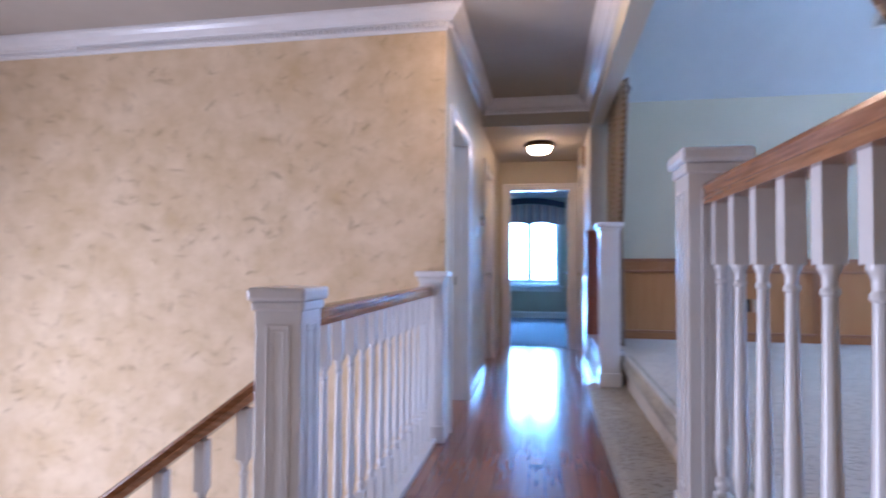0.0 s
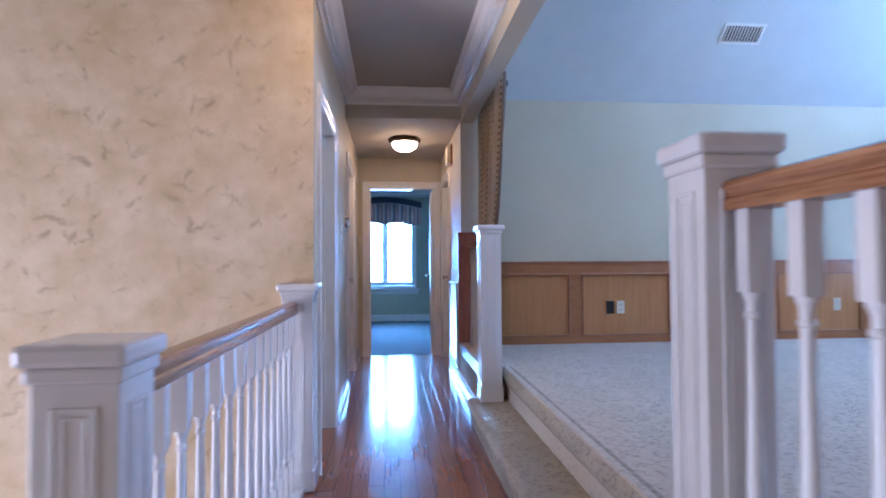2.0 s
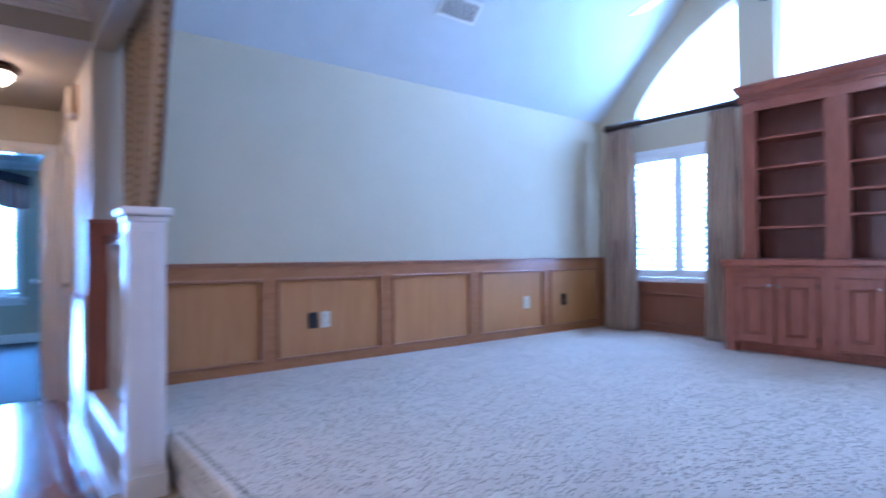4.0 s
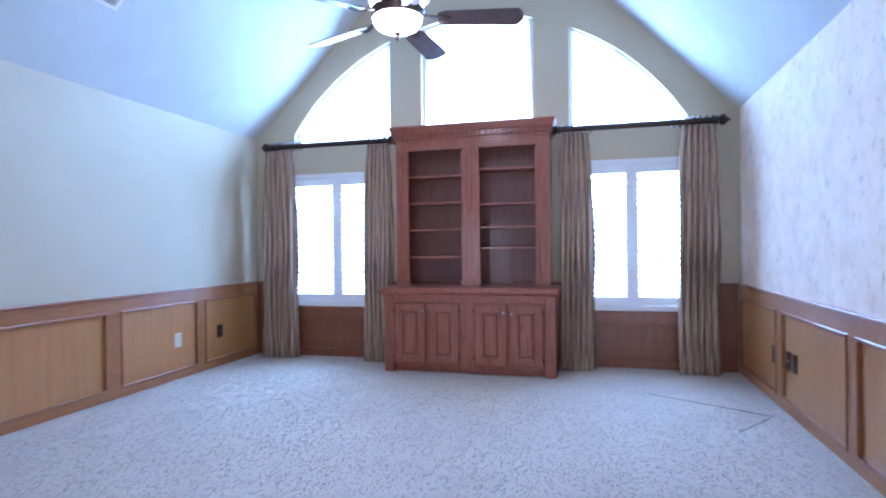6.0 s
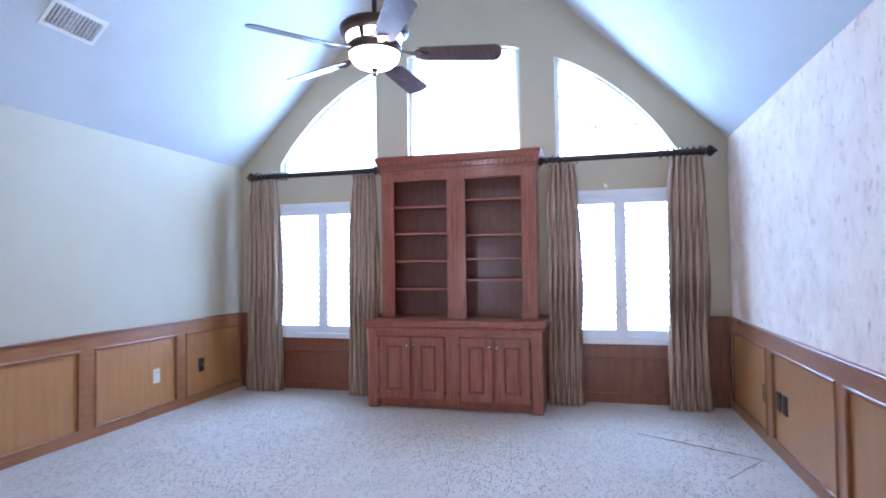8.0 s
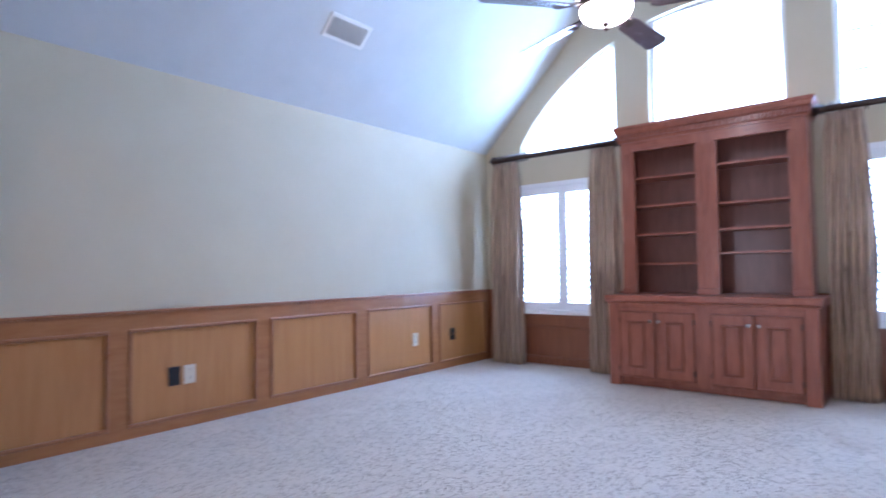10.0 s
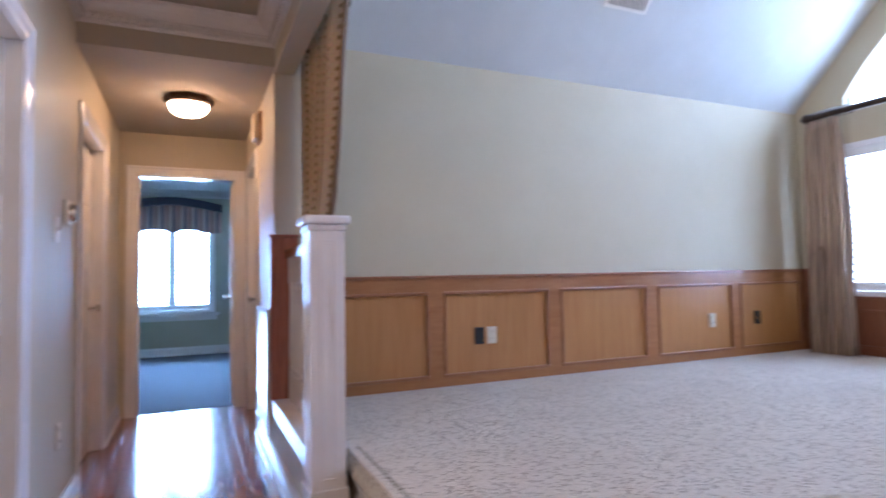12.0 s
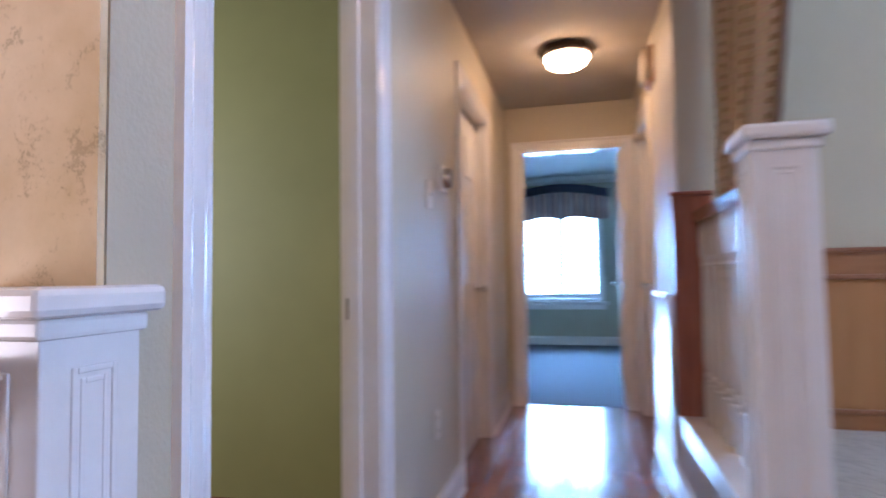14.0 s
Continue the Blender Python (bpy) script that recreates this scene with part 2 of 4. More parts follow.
CEIL_PAINT = mat("ceiling_paint", (0.58, 0.585, 0.555), (0.62, 0.625, 0.595), scale=4, rough=0.8, bump=0.2, bscale=90)
HALL_CEIL_DIM = mat("hall_ceiling_dimmed", (0.40, 0.36, 0.30), (0.435, 0.395, 0.335), scale=4, rough=0.8, bump=0.2, bscale=90)
GREEN = mat("green_paint", (0.23, 0.235, 0.085), (0.26, 0.265, 0.10), scale=3, rough=0.6, bump=0.1, bscale=120)
SAGE = mat("sage_paint", (0.42, 0.40, 0.30), (0.45, 0.43, 0.33), scale=3, rough=0.6, bump=0.1, bscale=120)
WHITE = mat("white_gloss", (0.72, 0.70, 0.685), (0.77, 0.75, 0.735), scale=9, rough=0.22, bump=0.05, bscale=40, coat=0.3)
SHUTTER = mat("shutter_paint", (0.80, 0.80, 0.80), (0.84, 0.84, 0.84), scale=9, rough=0.35)
OAKRAIL = mat("oak_rail", (0.20, 0.08, 0.028), (0.40, 0.19, 0.08), scale=8, rough=0.24, stretch=(14, 0.8, 14), bump=0.1, bscale=30, coat=0.4)
OAKRAIL_X = mat("oak_rail_slope", (0.20, 0.08, 0.028), (0.40, 0.19, 0.08), scale=8, rough=0.24, stretch=(0.8, 14, 14), bump=0.1, bscale=30, coat=0.4)
PLANK = mat("plank", (0.215, 0.075, 0.034), (0.285, 0.108, 0.050), scale=9, rough=0.17, stretch=(9, 0.5, 9), bump=0.005, bscale=8, coat=0.6, rnd=0.12, rvar=0.03)
GAP = mat("floor_gap", (0.03, 0.012, 0.006), rough=0.7)
MAPLE = mat("maple_panel", (0.40, 0.172, 0.050), (0.475, 0.225, 0.072), scale=4, rough=0.34, stretch=(6, 6, 0.5), bump=0.05, bscale=20, rnd=0.06, coat=0.2)
MAPLE_H = mat("maple_frame", (0.30, 0.115, 0.034), (0.38, 0.162, 0.053), scale=5, rough=0.34, stretch=(1, 1, 6), bump=0.05, bscale=20, coat=0.2)
MAPLE_T = mat("maple_moulding", (0.27, 0.105, 0.042), (0.34, 0.145, 0.06), scale=6, rough=0.3, coat=0.3)
MAPLE_SHADED = mat("maple_shaded", (0.20, 0.068, 0.032), (0.285, 0.105, 0.048), scale=5, rough=0.36, stretch=(6, 6, 0.5), bump=0.05, bscale=20, coat=0.2)


def grained(name, ground, pale, dark, rough, coat, along=(1, 1, 0.055), depth=0.55):
    """Open-pored oak: long dark pore lines over a stained ground."""
    m = mat(name, ground, pale, scale=6, rough=rough, stretch=(5, 5, 0.6), coat=coat)
    nt = m.node_tree
    b = nt.nodes["Principled BSDF"]
    base = b.inputs["Base Color"].links[0].from_socket
    tc = nt.nodes.new("ShaderNodeTexCoord")
    mp = nt.nodes.new("ShaderNodeMapping")
    mp.inputs["Scale"].default_value = along
    nt.links.new(tc.outputs["Object"], mp.inputs[0])
    pores = nt.nodes.new("ShaderNodeTexNoise")
    pores.inputs["Scale"].default_value, pores.inputs["Detail"].default_value, pores.inputs["Roughness"].default_value = 85, 4, 0.65
    pores.inputs["Distortion"].default_value = 0.6
    nt.links.new(mp.outputs[0], pores.inputs["Vector"])
    cut = nt.nodes.new("ShaderNodeMapRange")
    cut.inputs[1].default_value, cut.inputs[2].default_value, cut.inputs[4].default_value = 0.5, 0.68, depth
    nt.links.new(pores.outputs[0], cut.inputs[0])
    mix = nt.nodes.new("ShaderNodeMix")
    mix.data_type = "RGBA"
    nt.links.new(cut.outputs[0], mix.inputs[0])
    nt.links.new(base, mix.inputs[6])
    mix.inputs[7].default_value = (*dark, 1)
    nt.links.new(mix.outputs[2], b.inputs["Base Color"])
    bp = nt.nodes.new("ShaderNodeBump")
    bp.inputs["Strength"].default_value, bp.inputs["Distance"].default_value = 0.35, 0.003
    bp.invert = True
    nt.links.new(cut.outputs[0], bp.inputs["Height"])
    nt.links.new(bp.outputs[0], b.inputs["Normal"])
    return m


CHERRY = grained("cherry_wood", (0.265, 0.078, 0.042), (0.38, 0.128, 0.068), (0.085, 0.022, 0.012), 0.34, 0.25)
CHERRY_H = grained("cherry_crosswise", (0.265, 0.078, 0.042), (0.38, 0.128, 0.068), (0.085, 0.022, 0.012), 0.38, 0.15, (1, 0.055, 1))
CHERRY_RELIEF_SHADE = mat("cherry_relief_shade", (0.215, 0.062, 0.032), (0.29, 0.092, 0.047), scale=8, rough=0.38, coat=0.15, stretch=(5, 5, 0.6))
CHERRY_SHADED = grained("cherry_shaded", (0.165, 0.058, 0.036), (0.215, 0.082, 0.052), (0.08, 0.026, 0.016), 0.4, 0.15)
CARPET = carpet_mat("berber_carpet", (0.56, 0.475, 0.375), (0.615, 0.525, 0.42), (0.345, 0.28, 0.21))
CARPET_SHADED = carpet_mat("carpet_shaded", (0.37, 0.315, 0.235), (0.44, 0.38, 0.29), (0.07, 0.05, 0.03))
BEDCARPET = mat("bedroom_carpet", (0.075, 0.078, 0.085), (0.11, 0.113, 0.12), scale=60, rough=0.95, bump=0.5, bscale=200)
DRAPE = fabric("drape", ((0.225, 0.163, 0.13), (0.335, 0.238, 0.168), (0.64, 0.46, 0.295), (0.415, 0.305, 0.205), (0.59, 0.425, 0.275)), 24)
DRAPE_GOLD = fabric("drape_gold", ((0.21, 0.14, 0.09), (0.31, 0.21, 0.13), (0.56, 0.43, 0.29), (0.56, 0.43, 0.29), (0.37, 0.32, 0.27)), 7, tufts=(0.45, 0.75))
VALANCE = fabric("valance", ((0.46, 0.24, 0.20), (0.64, 0.46, 0.38), (0.25, 0.17, 0.20), (0.57, 0.35, 0.28)), 9)
NAVY = mat("navy_cloth", (0.035, 0.035, 0.06), rough=0.8)
BRONZE = mat("bronze", (0.045, 0.028, 0.02), (0.07, 0.045, 0.03), scale=20, rough=0.38, metal=0.6)
BLADE = mat("fan_blade", (0.13, 0.10, 0.10), (0.17, 0.13, 0.125), scale=8, rough=0.25, stretch=(1, 6, 1))
DAYGLOW = mat("daylight_glow", (0.72, 0.88, 1.0), rough=1.0, emit=5.0, rvar=0)
LAMPGLASS = mat("lamp_glass", (1.0, 0.61, 0.27), (1.0, 0.64, 0.30), rough=0.3, emit=45)
FANGLASS = mat("fan_glass", (1.0, 0.88, 0.68), (1.0, 0.9, 0.72), rough=0.3, emit=30)
CHROME = mat("nickel", (0.62, 0.60, 0.56), rough=0.25, metal=1.0, rvar=0)
BLACKP = mat("black_plastic", (0.012, 0.012, 0.014), rough=0.35)
IVORY = mat("ivory_plastic", (0.64, 0.57, 0.45), rough=0.35)
VENTMETAL = mat("vent_metal", (0.78, 0.75, 0.68), rough=0.4)
VENTDARK = mat("vent_dark", (0.08, 0.07, 0.06), rough=0.8)
GLASS = mat("window_glass", (1, 1, 1), rough=0.0, rvar=0)
GLASS.node_tree.nodes["Principled BSDF"].inputs["Transmission Weight"].default_value = 1.0
GLASS.node_tree.nodes["Principled BSDF"].inputs["IOR"].default_value = 1.02


# ---- mesh helpers ----
def box(bm, x0, x1, y0, y1, z0, z1, bevel=0.0):
    vs = [bm.verts.new((x, y, z)) for x in (x0, x1) for y in (y0, y1) for z in (z0, z1)]
    fs = [bm.faces.new([vs[i] for i in f]) for f in ((0, 1, 3, 2), (4, 6, 7, 5), (0, 4, 5, 1), (2, 3, 7, 6), (0, 2, 6, 4), (1, 5, 7, 3))]
    if bevel:
        edges = list({e for f in fs for e in f.edges})
        bmesh.ops.bevel(bm, geom=edges, offset=bevel, segments=2, profile=0.5, affect="EDGES")
    return bm


def B(*a, bevel=0.0):
    return box(bmesh.new(), *a, bevel=bevel)


def prism(bm, pts, vec):
    """A closed outline (3D points in one plane), pushed along vec."""
    vec = Vector(vec)
    a = [bm.verts.new(p) for p in pts]
    b = [bm.verts.new(Vector(p) + vec) for p in pts]
    n = len(pts)
    bm.faces.new(a[::-1])
    bm.faces.new(b)
    for i in range(n):
        bm.faces.new((a[i], a[(i + 1) % n], b[(i + 1) % n], b[i]))
    bmesh.ops.recalc_face_normals(bm, faces=bm.faces)
    return bm


def lathe(bm, profile, segs=16, at=(0, 0, 0)):
    rings = []
    for r, z in profile:
        rings.append([bm.verts.new((at[0] + r * math.cos(2 * math.pi * i / segs), at[1] + r * math.sin(2 * math.pi * i / segs), at[2] + z)) for i in range(segs)])
    for a, b in zip(rings, rings[1:]):
        for i in range(segs):
            bm.faces.new((a[i], a[(i + 1) % segs], b[(i + 1) % segs], b[i]))
    bm.faces.new(rings[0][::-1])
    bm.faces.new(rings[-1])
    bmesh.ops.recalc_face_normals(bm, faces=bm.faces)
    return bm


def mesh_of(name, bm, material, smooth=False):
    me = bpy.data.meshes.new(name)
    bmesh.ops.recalc_face_normals(bm, faces=bm.faces)
    bm.to_mesh(me)
    bm.free()
    if smooth:
        for p in me.polygons:
            p.use_smooth = True
        me.set_sharp_from_angle(angle=radians(35))
    me.materials.append(material)
    return me


def part(name, bm, material, parent=None, label="", smooth=False):
    ob = new(name, mesh_of(name, bm, material, smooth))
    if parent is not None:
        ob.parent = parent
    if label:
        tagged(ob, label)
    return ob


def piece(name, me, parent, at, rz=0):
    """One more object on a shared mesh."""
    ob = new(name, me)
    ob.parent = parent
    ob.location = at
    ob.rotation_euler = (0, 0, radians(rz))
    return ob


def thing(name, label, category, kind="", group=""):
    return tagged(new(name), label, category, group, kind)


def shell(name, bm, material, label, category):
    return tagged(part(name, bm, material), label, category, kind="structure")


# ---- structure ----
C = 0.385              # study floor above the hall floor
LX, RX = -0.712, 0.302  # faces of the hall's walls
NY, SY, EX = 5.24, 0.71, 5.055
MID = (NY + SY) / 2
EAVE = 2.58
SOFFIT, TRAY = 2.39, 2.635
TRAY_END, HALL_END = 5.20, 7.15


def roof(y):
    return EAVE + min(NY - y, y - SY)


def wall_along_y(bm, x0, x1, y0, y1, z0, z1, holes=()):
    """A wall along y with holes (ya, yb, za, zb)."""
    y = y0
    for ya, yb, za, zb in sorted(holes):
        box(bm, x0, x1, y, ya, z0, z1)
        if za > z0:
            box(bm, x0, x1, ya, yb, z0, za)
        if zb < z1:
            box(bm, x0, x1, ya, yb, zb, z1)
        y = yb
    box(bm, x0, x1, y, y1, z0, z1)
    return bm


def wall_along_x(bm, y0, y1, x0, x1, z0, z1, holes=()):
    x = x0
    for xa, xb, za, zb in sorted(holes):
        box(bm, x, xa, y0, y1, z0, z1)
        if za > z0:
            box(bm, xa, xb, y0, y1, z0, za)
        if zb < z1:
            box(bm, xa, xb, y0, y1, zb, z1)
        x = xb
    box(bm, x, x1, y0, y1, z0, z1)
    return bm


D1, D2, D3 = (3.375, 4.195), (5.38, 6.22), (6.24, 6.99)
FD = (-0.587, 0.21)
shell("wall_hall_west", wall_along_y(bmesh.new(), LX - 0.12, LX, 3.177, HALL_END, 0, TRAY, [(*D1, 0, 2.01), (*D2, 0, 2.035)]), GREIGE,
      "warm grey painted hallway wall with two doorways", "wall")
shell("wall_stair", wall_along_x(bmesh.new(), 3.177, 3.38, -4.6, LX - 0.12, -2.9, TRAY), GREIGE, "plastered wall beside the stair well", "wall")
shell("wall_stair_plaster", B(-4.6, LX - 0.002, 3.163, 3.175, -2.9, TRAY - 0.01), STUCCO,
      "peach trowelled plaster finish with brown scraped marks", "wall")
shell("wall_hall_east", wall_along_y(bmesh.new(), RX, RX + 0.12, NY, HALL_END, 0, SOFFIT + 0.3, [(*D3, 0, 2.03)]), GREIGE,
      "warm grey painted hallway wall", "wall")
shell("wall_hall_end", wall_along_x(bmesh.new(), HALL_END, HALL_END + 0.12, -3.1, 1.6, 0, 2.75, [(*FD, 0, 2.03)]), GREIGE, "wall at the hallway's end with a doorway", "wall")
shell("wall_north", B(RX + 0.12, EX + 0.15, NY, NY + 0.12, 0, EAVE), STUDY_PAINT, "pale greige painted study wall", "wall")
shell("wall_south", B(0.62, EX + 0.15, SY - 0.12, SY, 0, EAVE), STUCCO_PALE, "pale trowelled plaster study wall", "wall")
shell("wall_landing_east", B(0.215, 0.74, -2.45, 0.2, 0, TRAY), GREIGE, "plain wall beside the landing", "wall")
bm = bmesh.new()
prism(bm, [(RX, 0.2, 2.37), (RX, NY, 2.37), (RX, NY, roof(NY)), (RX, MID, roof(MID)), (RX, SY, roof(SY)), (RX, 0.2, EAVE)], (0.12, 0, 0))
shell("beam", bm, GREIGE, "painted beam and gable wall over the study's wide opening", "beam")

shell("wall_recess", B(0.62, 0.74, 0.2, SY - 0.12, 0, EAVE), GREIGE, "plain wall closing the recess beside the railing", "wall")
shell("ceiling_recess", B(RX + 0.12, 0.74, 0.2, SY - 0.12, EAVE, EAVE + 0.1), CEIL_PAINT, "plain white ceiling", "ceiling")

# east wall with its openings, built in narrow upright strips
ARC_Z, ARC_R = 1.43, 2.17
W_LOW = ((1.06, 2.07), (3.80, 4.90))
W_HIGH = ((1.06, 2.09), (2.40, 3.46), (3.77, 4.80))
LOWZ, HIGHZ = (0.88, 2.20), 2.47


def arc(y):
    return ARC_Z + math.sqrt(max(0.0, ARC_R ** 2 - (y - MID) ** 2))


marks = sorted({SY - 0.12, NY + 0.12, MID, SY, NY, *[v for w in W_LOW + W_HIGH for v in w]})
ys = []
for a, b in zip(marks, marks[1:]):
    n = max(1, int((b - a) / 0.06))
    ys += [a + (b - a) * i / n for i in range(n)]
ys.append(marks[-1])
bm = bmesh.new()
for a, b in zip(ys, ys[1:]):
    m = (a + b) / 2
    cuts = [0.0, 0.0]
    if any(w[0] < m < w[1] for w in W_LOW):
        cuts += [LOWZ[0], LOWZ[0], LOWZ[1], LOWZ[1]]
    if any(w[0] < m < w[1] for w in W_HIGH):
        cuts += [HIGHZ, HIGHZ, max(arc(a), HIGHZ + 0.01), max(arc(b), HIGHZ + 0.01)]
    cuts += [max(EAVE, roof(a)) + 0.05, max(EAVE, roof(b)) + 0.05]
    for i in range(0, len(cuts), 4):
        lo_a, lo_b, hi_a, hi_b = cuts[i:i + 4]
        prism(bm, [(EX, a, lo_a), (EX, b, lo_b), (EX, b, hi_b), (EX, a, hi_a)], (0.15, 0, 0))
shell("wall_east", bm, STUDY_PAINT, "pale gable wall pierced by windows and an arched fanlight", "wall")

bm = bmesh.new()
for s, y in ((1, SY - 0.12), (-1, NY + 0.12)):
    z = EAVE - 0.12
    prism(bm, [(RX, y, z), (RX, MID, roof(MID)), (RX, MID, roof(MID) + 0.12), (RX, y, z + 0.12)], (EX + 0.2 - RX, 0, 0))
shell("ceiling_study", bm, CEIL_PAINT, "white vaulted ceiling with two slopes", "ceiling")
shell("ceiling_hall", B(-4.6, RX, -2.45, TRAY_END, TRAY, TRAY + 0.1), HALL_CEIL_DIM, "painted flat ceiling over landing and stairs", "ceiling")
shell("ceiling_soffit", B(LX, RX, TRAY_END, HALL_END, SOFFIT, TRAY + 0.1), HALL_CEIL_DIM, "lower painted hallway ceiling", "ceiling")

# floors
floor = shell("floor", B(-0.93, RX, -2.45, 3.26, -0.25, -0.014), GAP, "glossy red-brown oak strip floor", "floor")
part("subfloor", B(LX - 0.12, RX, 3.26, HALL_END + 0.06, -0.25, -0.014), GAP, floor)
study_floor = shell("floor_study", B(0.47, EX + 0.1, SY - 0.1, NY + 0.1, 0, C), CARPET, "pale beige looped wall-to-wall carpet", "carpet")
for p0, p1 in (((4.17, 1.52), (3.76, 0.84)), ((3.76, 0.84), (3.40, 1.10))):
    d = Vector(p1) - Vector(p0)
    n = Vector((-d.y, d.x)).normalized() * 0.007
    bm = prism(bmesh.new(), [(p0[0] + n.x, p0[1] + n.y, C), (p1[0] + n.x, p1[1] + n.y, C), (p1[0] - n.x, p1[1] - n.y, C), (p0[0] - n.x, p0[1] - n.y, C)], (0, 0, 0.005))
    part("carpet_seam", bm, CARPET, study_floor, "raised carpet seam")
bm = B(0.215, 0.47, 0.2, 1.17, 0, C)
box(bm, 0.47, 0.62, 0.2, SY - 0.1, 0, C)
shell("floor_ledge", bm, CARPET, "carpeted ledge under the railing", "carpet")


def nosed(name, x0, x1, y0, y1, z0, z1, label, r=0.045):
    """A carpeted step with a rounded front."""
    pts = [(x1, y0, z0), (x1, y0, z1)]
    for i in range(7):
        a = radians(90 + 150 * i / 6)
        pts.append((x0 + r + r * math.cos(a), y0, z1 - r + r * math.sin(a)))
    pts.append((x0 + 0.03, y0, z0))
    return tagged(part(name, prism(bmesh.new(), pts, (0, y1 - y0, 0)), CARPET_SHADED, smooth=True), label, "step", kind="structure")


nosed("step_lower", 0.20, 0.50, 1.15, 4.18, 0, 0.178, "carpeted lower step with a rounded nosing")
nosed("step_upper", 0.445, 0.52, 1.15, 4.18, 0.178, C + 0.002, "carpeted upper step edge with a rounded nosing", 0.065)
shell("step_end", B(0.33, 0.50, 4.166, 4.179, 0.178, C), CARPET_SHADED, "carpeted end of the upper step", "step")

# closing walls of the landing, stair well and rooms beyond
shell("wall_landing_south", B(-4.6, 0.4, -2.57, -2.45, -2.9, TRAY), GREIGE, "plain wall behind the landing", "wall")
shell("wall_stair_west", wall_along_y(bmesh.new(), -4.72, -4.6, -2.5, 3.38, -2.9, TRAY, [(-0.3, 1.9, -1.4, 1.0)]), GREIGE, "plain wall closing the stair well", "wall")
shell("floor_below", B(-4.6, -0.8, -2.45, 3.3, -3.0, -2.9), PLANK, "wooden floor of the storey below", "floor")
shell("wall_below", B(-0.93, -0.80, -2.45, 3.26, -2.9, -0.25), GREIGE, "plain wall under the landing edge", "wall")
bm = bmesh.new()
wall_along_y(bm, -3.2, -3.1, 3.38, HALL_END, 0, 2.5, [(3.8, 4.8, 0.75, 2.05)])
box(bm, -3.1, LX - 0.12, 4.98, 5.08, 0, 2.5)
box(bm, -3.1, LX - 0.12, 3.38, 3.40, 0, 2.5)
shell("wall_green_room", bm, GREEN, "olive green painted wall seen through the doorway", "wall")
shell("ceiling_green_room", B(-3.2, LX - 0.12, 3.38, HALL_END, 2.5, 2.6), CEIL_PAINT, "plain white ceiling", "ceiling")
shell("floor_green_room", B(-3.2, LX - 0.12, 3.38, HALL_END, -0.1, -0.004), PLANK, "brown wooden floor", "floor")
shell("floor_bedroom", B(-3.1, 1.6, HALL_END + 0.06, 11.3, -0.1, 0.004), BEDCARPET, "blue-grey cut pile carpet", "carpet")
shell("wall_bedroom_east", B(1.35, 1.45, HALL_END + 0.12, 11.3, 0, 2.55), SAGE, "sage grey painted bedroom wall", "wall")
shell("wall_bedroom_west", B(-3.1, -3.0, HALL_END + 0.12, 11.3, 0, 2.55), SAGE, "sage grey painted bedroom wall", "wall")
BW = (-1.03, 0.17, 0.64, 2.10)
shell("wall_bedroom_north", wall_along_x(bmesh.new(), 11.25, 11.4, -3.1, 1.5, 0, 2.55, [BW]), SAGE, "sage grey bedroom wall with a window", "wall")
shell("ceiling_bedroom", B(-3.1, 1.5, HALL_END + 0.1, 11.4, 2.5, 2.6), CEIL_PAINT, "plain white bedroom ceiling", "ceiling")
shell("wall_side_room", B(1.2, 1.3, NY + 0.12, HALL_END, 0, 2.5), GREIGE, "plain wall of a closed room", "wall")

CROWN = [(0, 0), (0.115, 0), (0.115, -0.016), (0.102, -0.025), (0.088, -0.048), (0.060, -0.070), (0.040, -0.078), (0.040, -0.085),
         (0.022, -0.088), (0.022, -0.116), (0.012, -0.120), (0.009, -0.132), (0, -0.132)]


def run(bm, profile, p0, p1, normal, z, m0=0, m1=0):
    """A moulding along p0-p1 (2D) that stands off towards normal; m: +1 outside mitre, -1 inside mitre."""
    p0, p1, nrm = Vector((*p0, 0)), Vector((*p1, 0)), Vector((*normal, 0))
    d = (p1 - p0).normalized()
    a = [bm.verts.new(p0 + nrm * u - d * u * m0 + Vector((0, 0, z + v))) for u, v in profile]
    b = [bm.verts.new(p1 + nrm * u + d * u * m1 + Vector((0, 0, z + v))) for u, v in profile]
    n = len(profile)
    bm.faces.new(a)
    bm.faces.new(b[::-1])
    for i in range(n):
        bm.faces.new((a[i], b[i], b[(i + 1) % n], a[(i + 1) % n]))
    return bm


DENTIL = mesh_of("dentil", B(-0.0135, 0.0135, 0.0, 0.017, -0.0125, 0.0125), WHITE)


def crown(p0, p1, normal, z, m0, m1, first=0.02, last=None, label="white crown moulding with a row of dentils"):
    ob = tagged(part("trim_crown", run(bmesh.new(), CROWN, p0, p1, normal, z, m0, m1), WHITE), label, "crown moulding", kind="structure")
    a, b, n = Vector(p0), Vector(p1), Vector(normal)
    d = (b - a).normalized()
    turn = math.degrees(math.atan2(n.y, n.x)) - 90
    s, end = first, (b - a).length if last is None else last
    while s < end:
        q = a + d * s + n * 0.022
        piece("dentil", DENTIL, ob, (q.x, q.y, z - 0.102), turn)
        s += 0.042
    return ob


crown((-4.6, 3.163), (LX, 3.163), (0, -1), TRAY, 0, 1, first=1.3)
crown((LX, 3.163), (LX, TRAY_END), (1, 0), TRAY, 1, -1)
crown((LX, TRAY_END), (RX, TRAY_END), (0, -1), TRAY, -1, -1)
crown((RX, -2.4), (RX, TRAY_END), (-1, 0), TRAY, 0, -1, first=4.3)
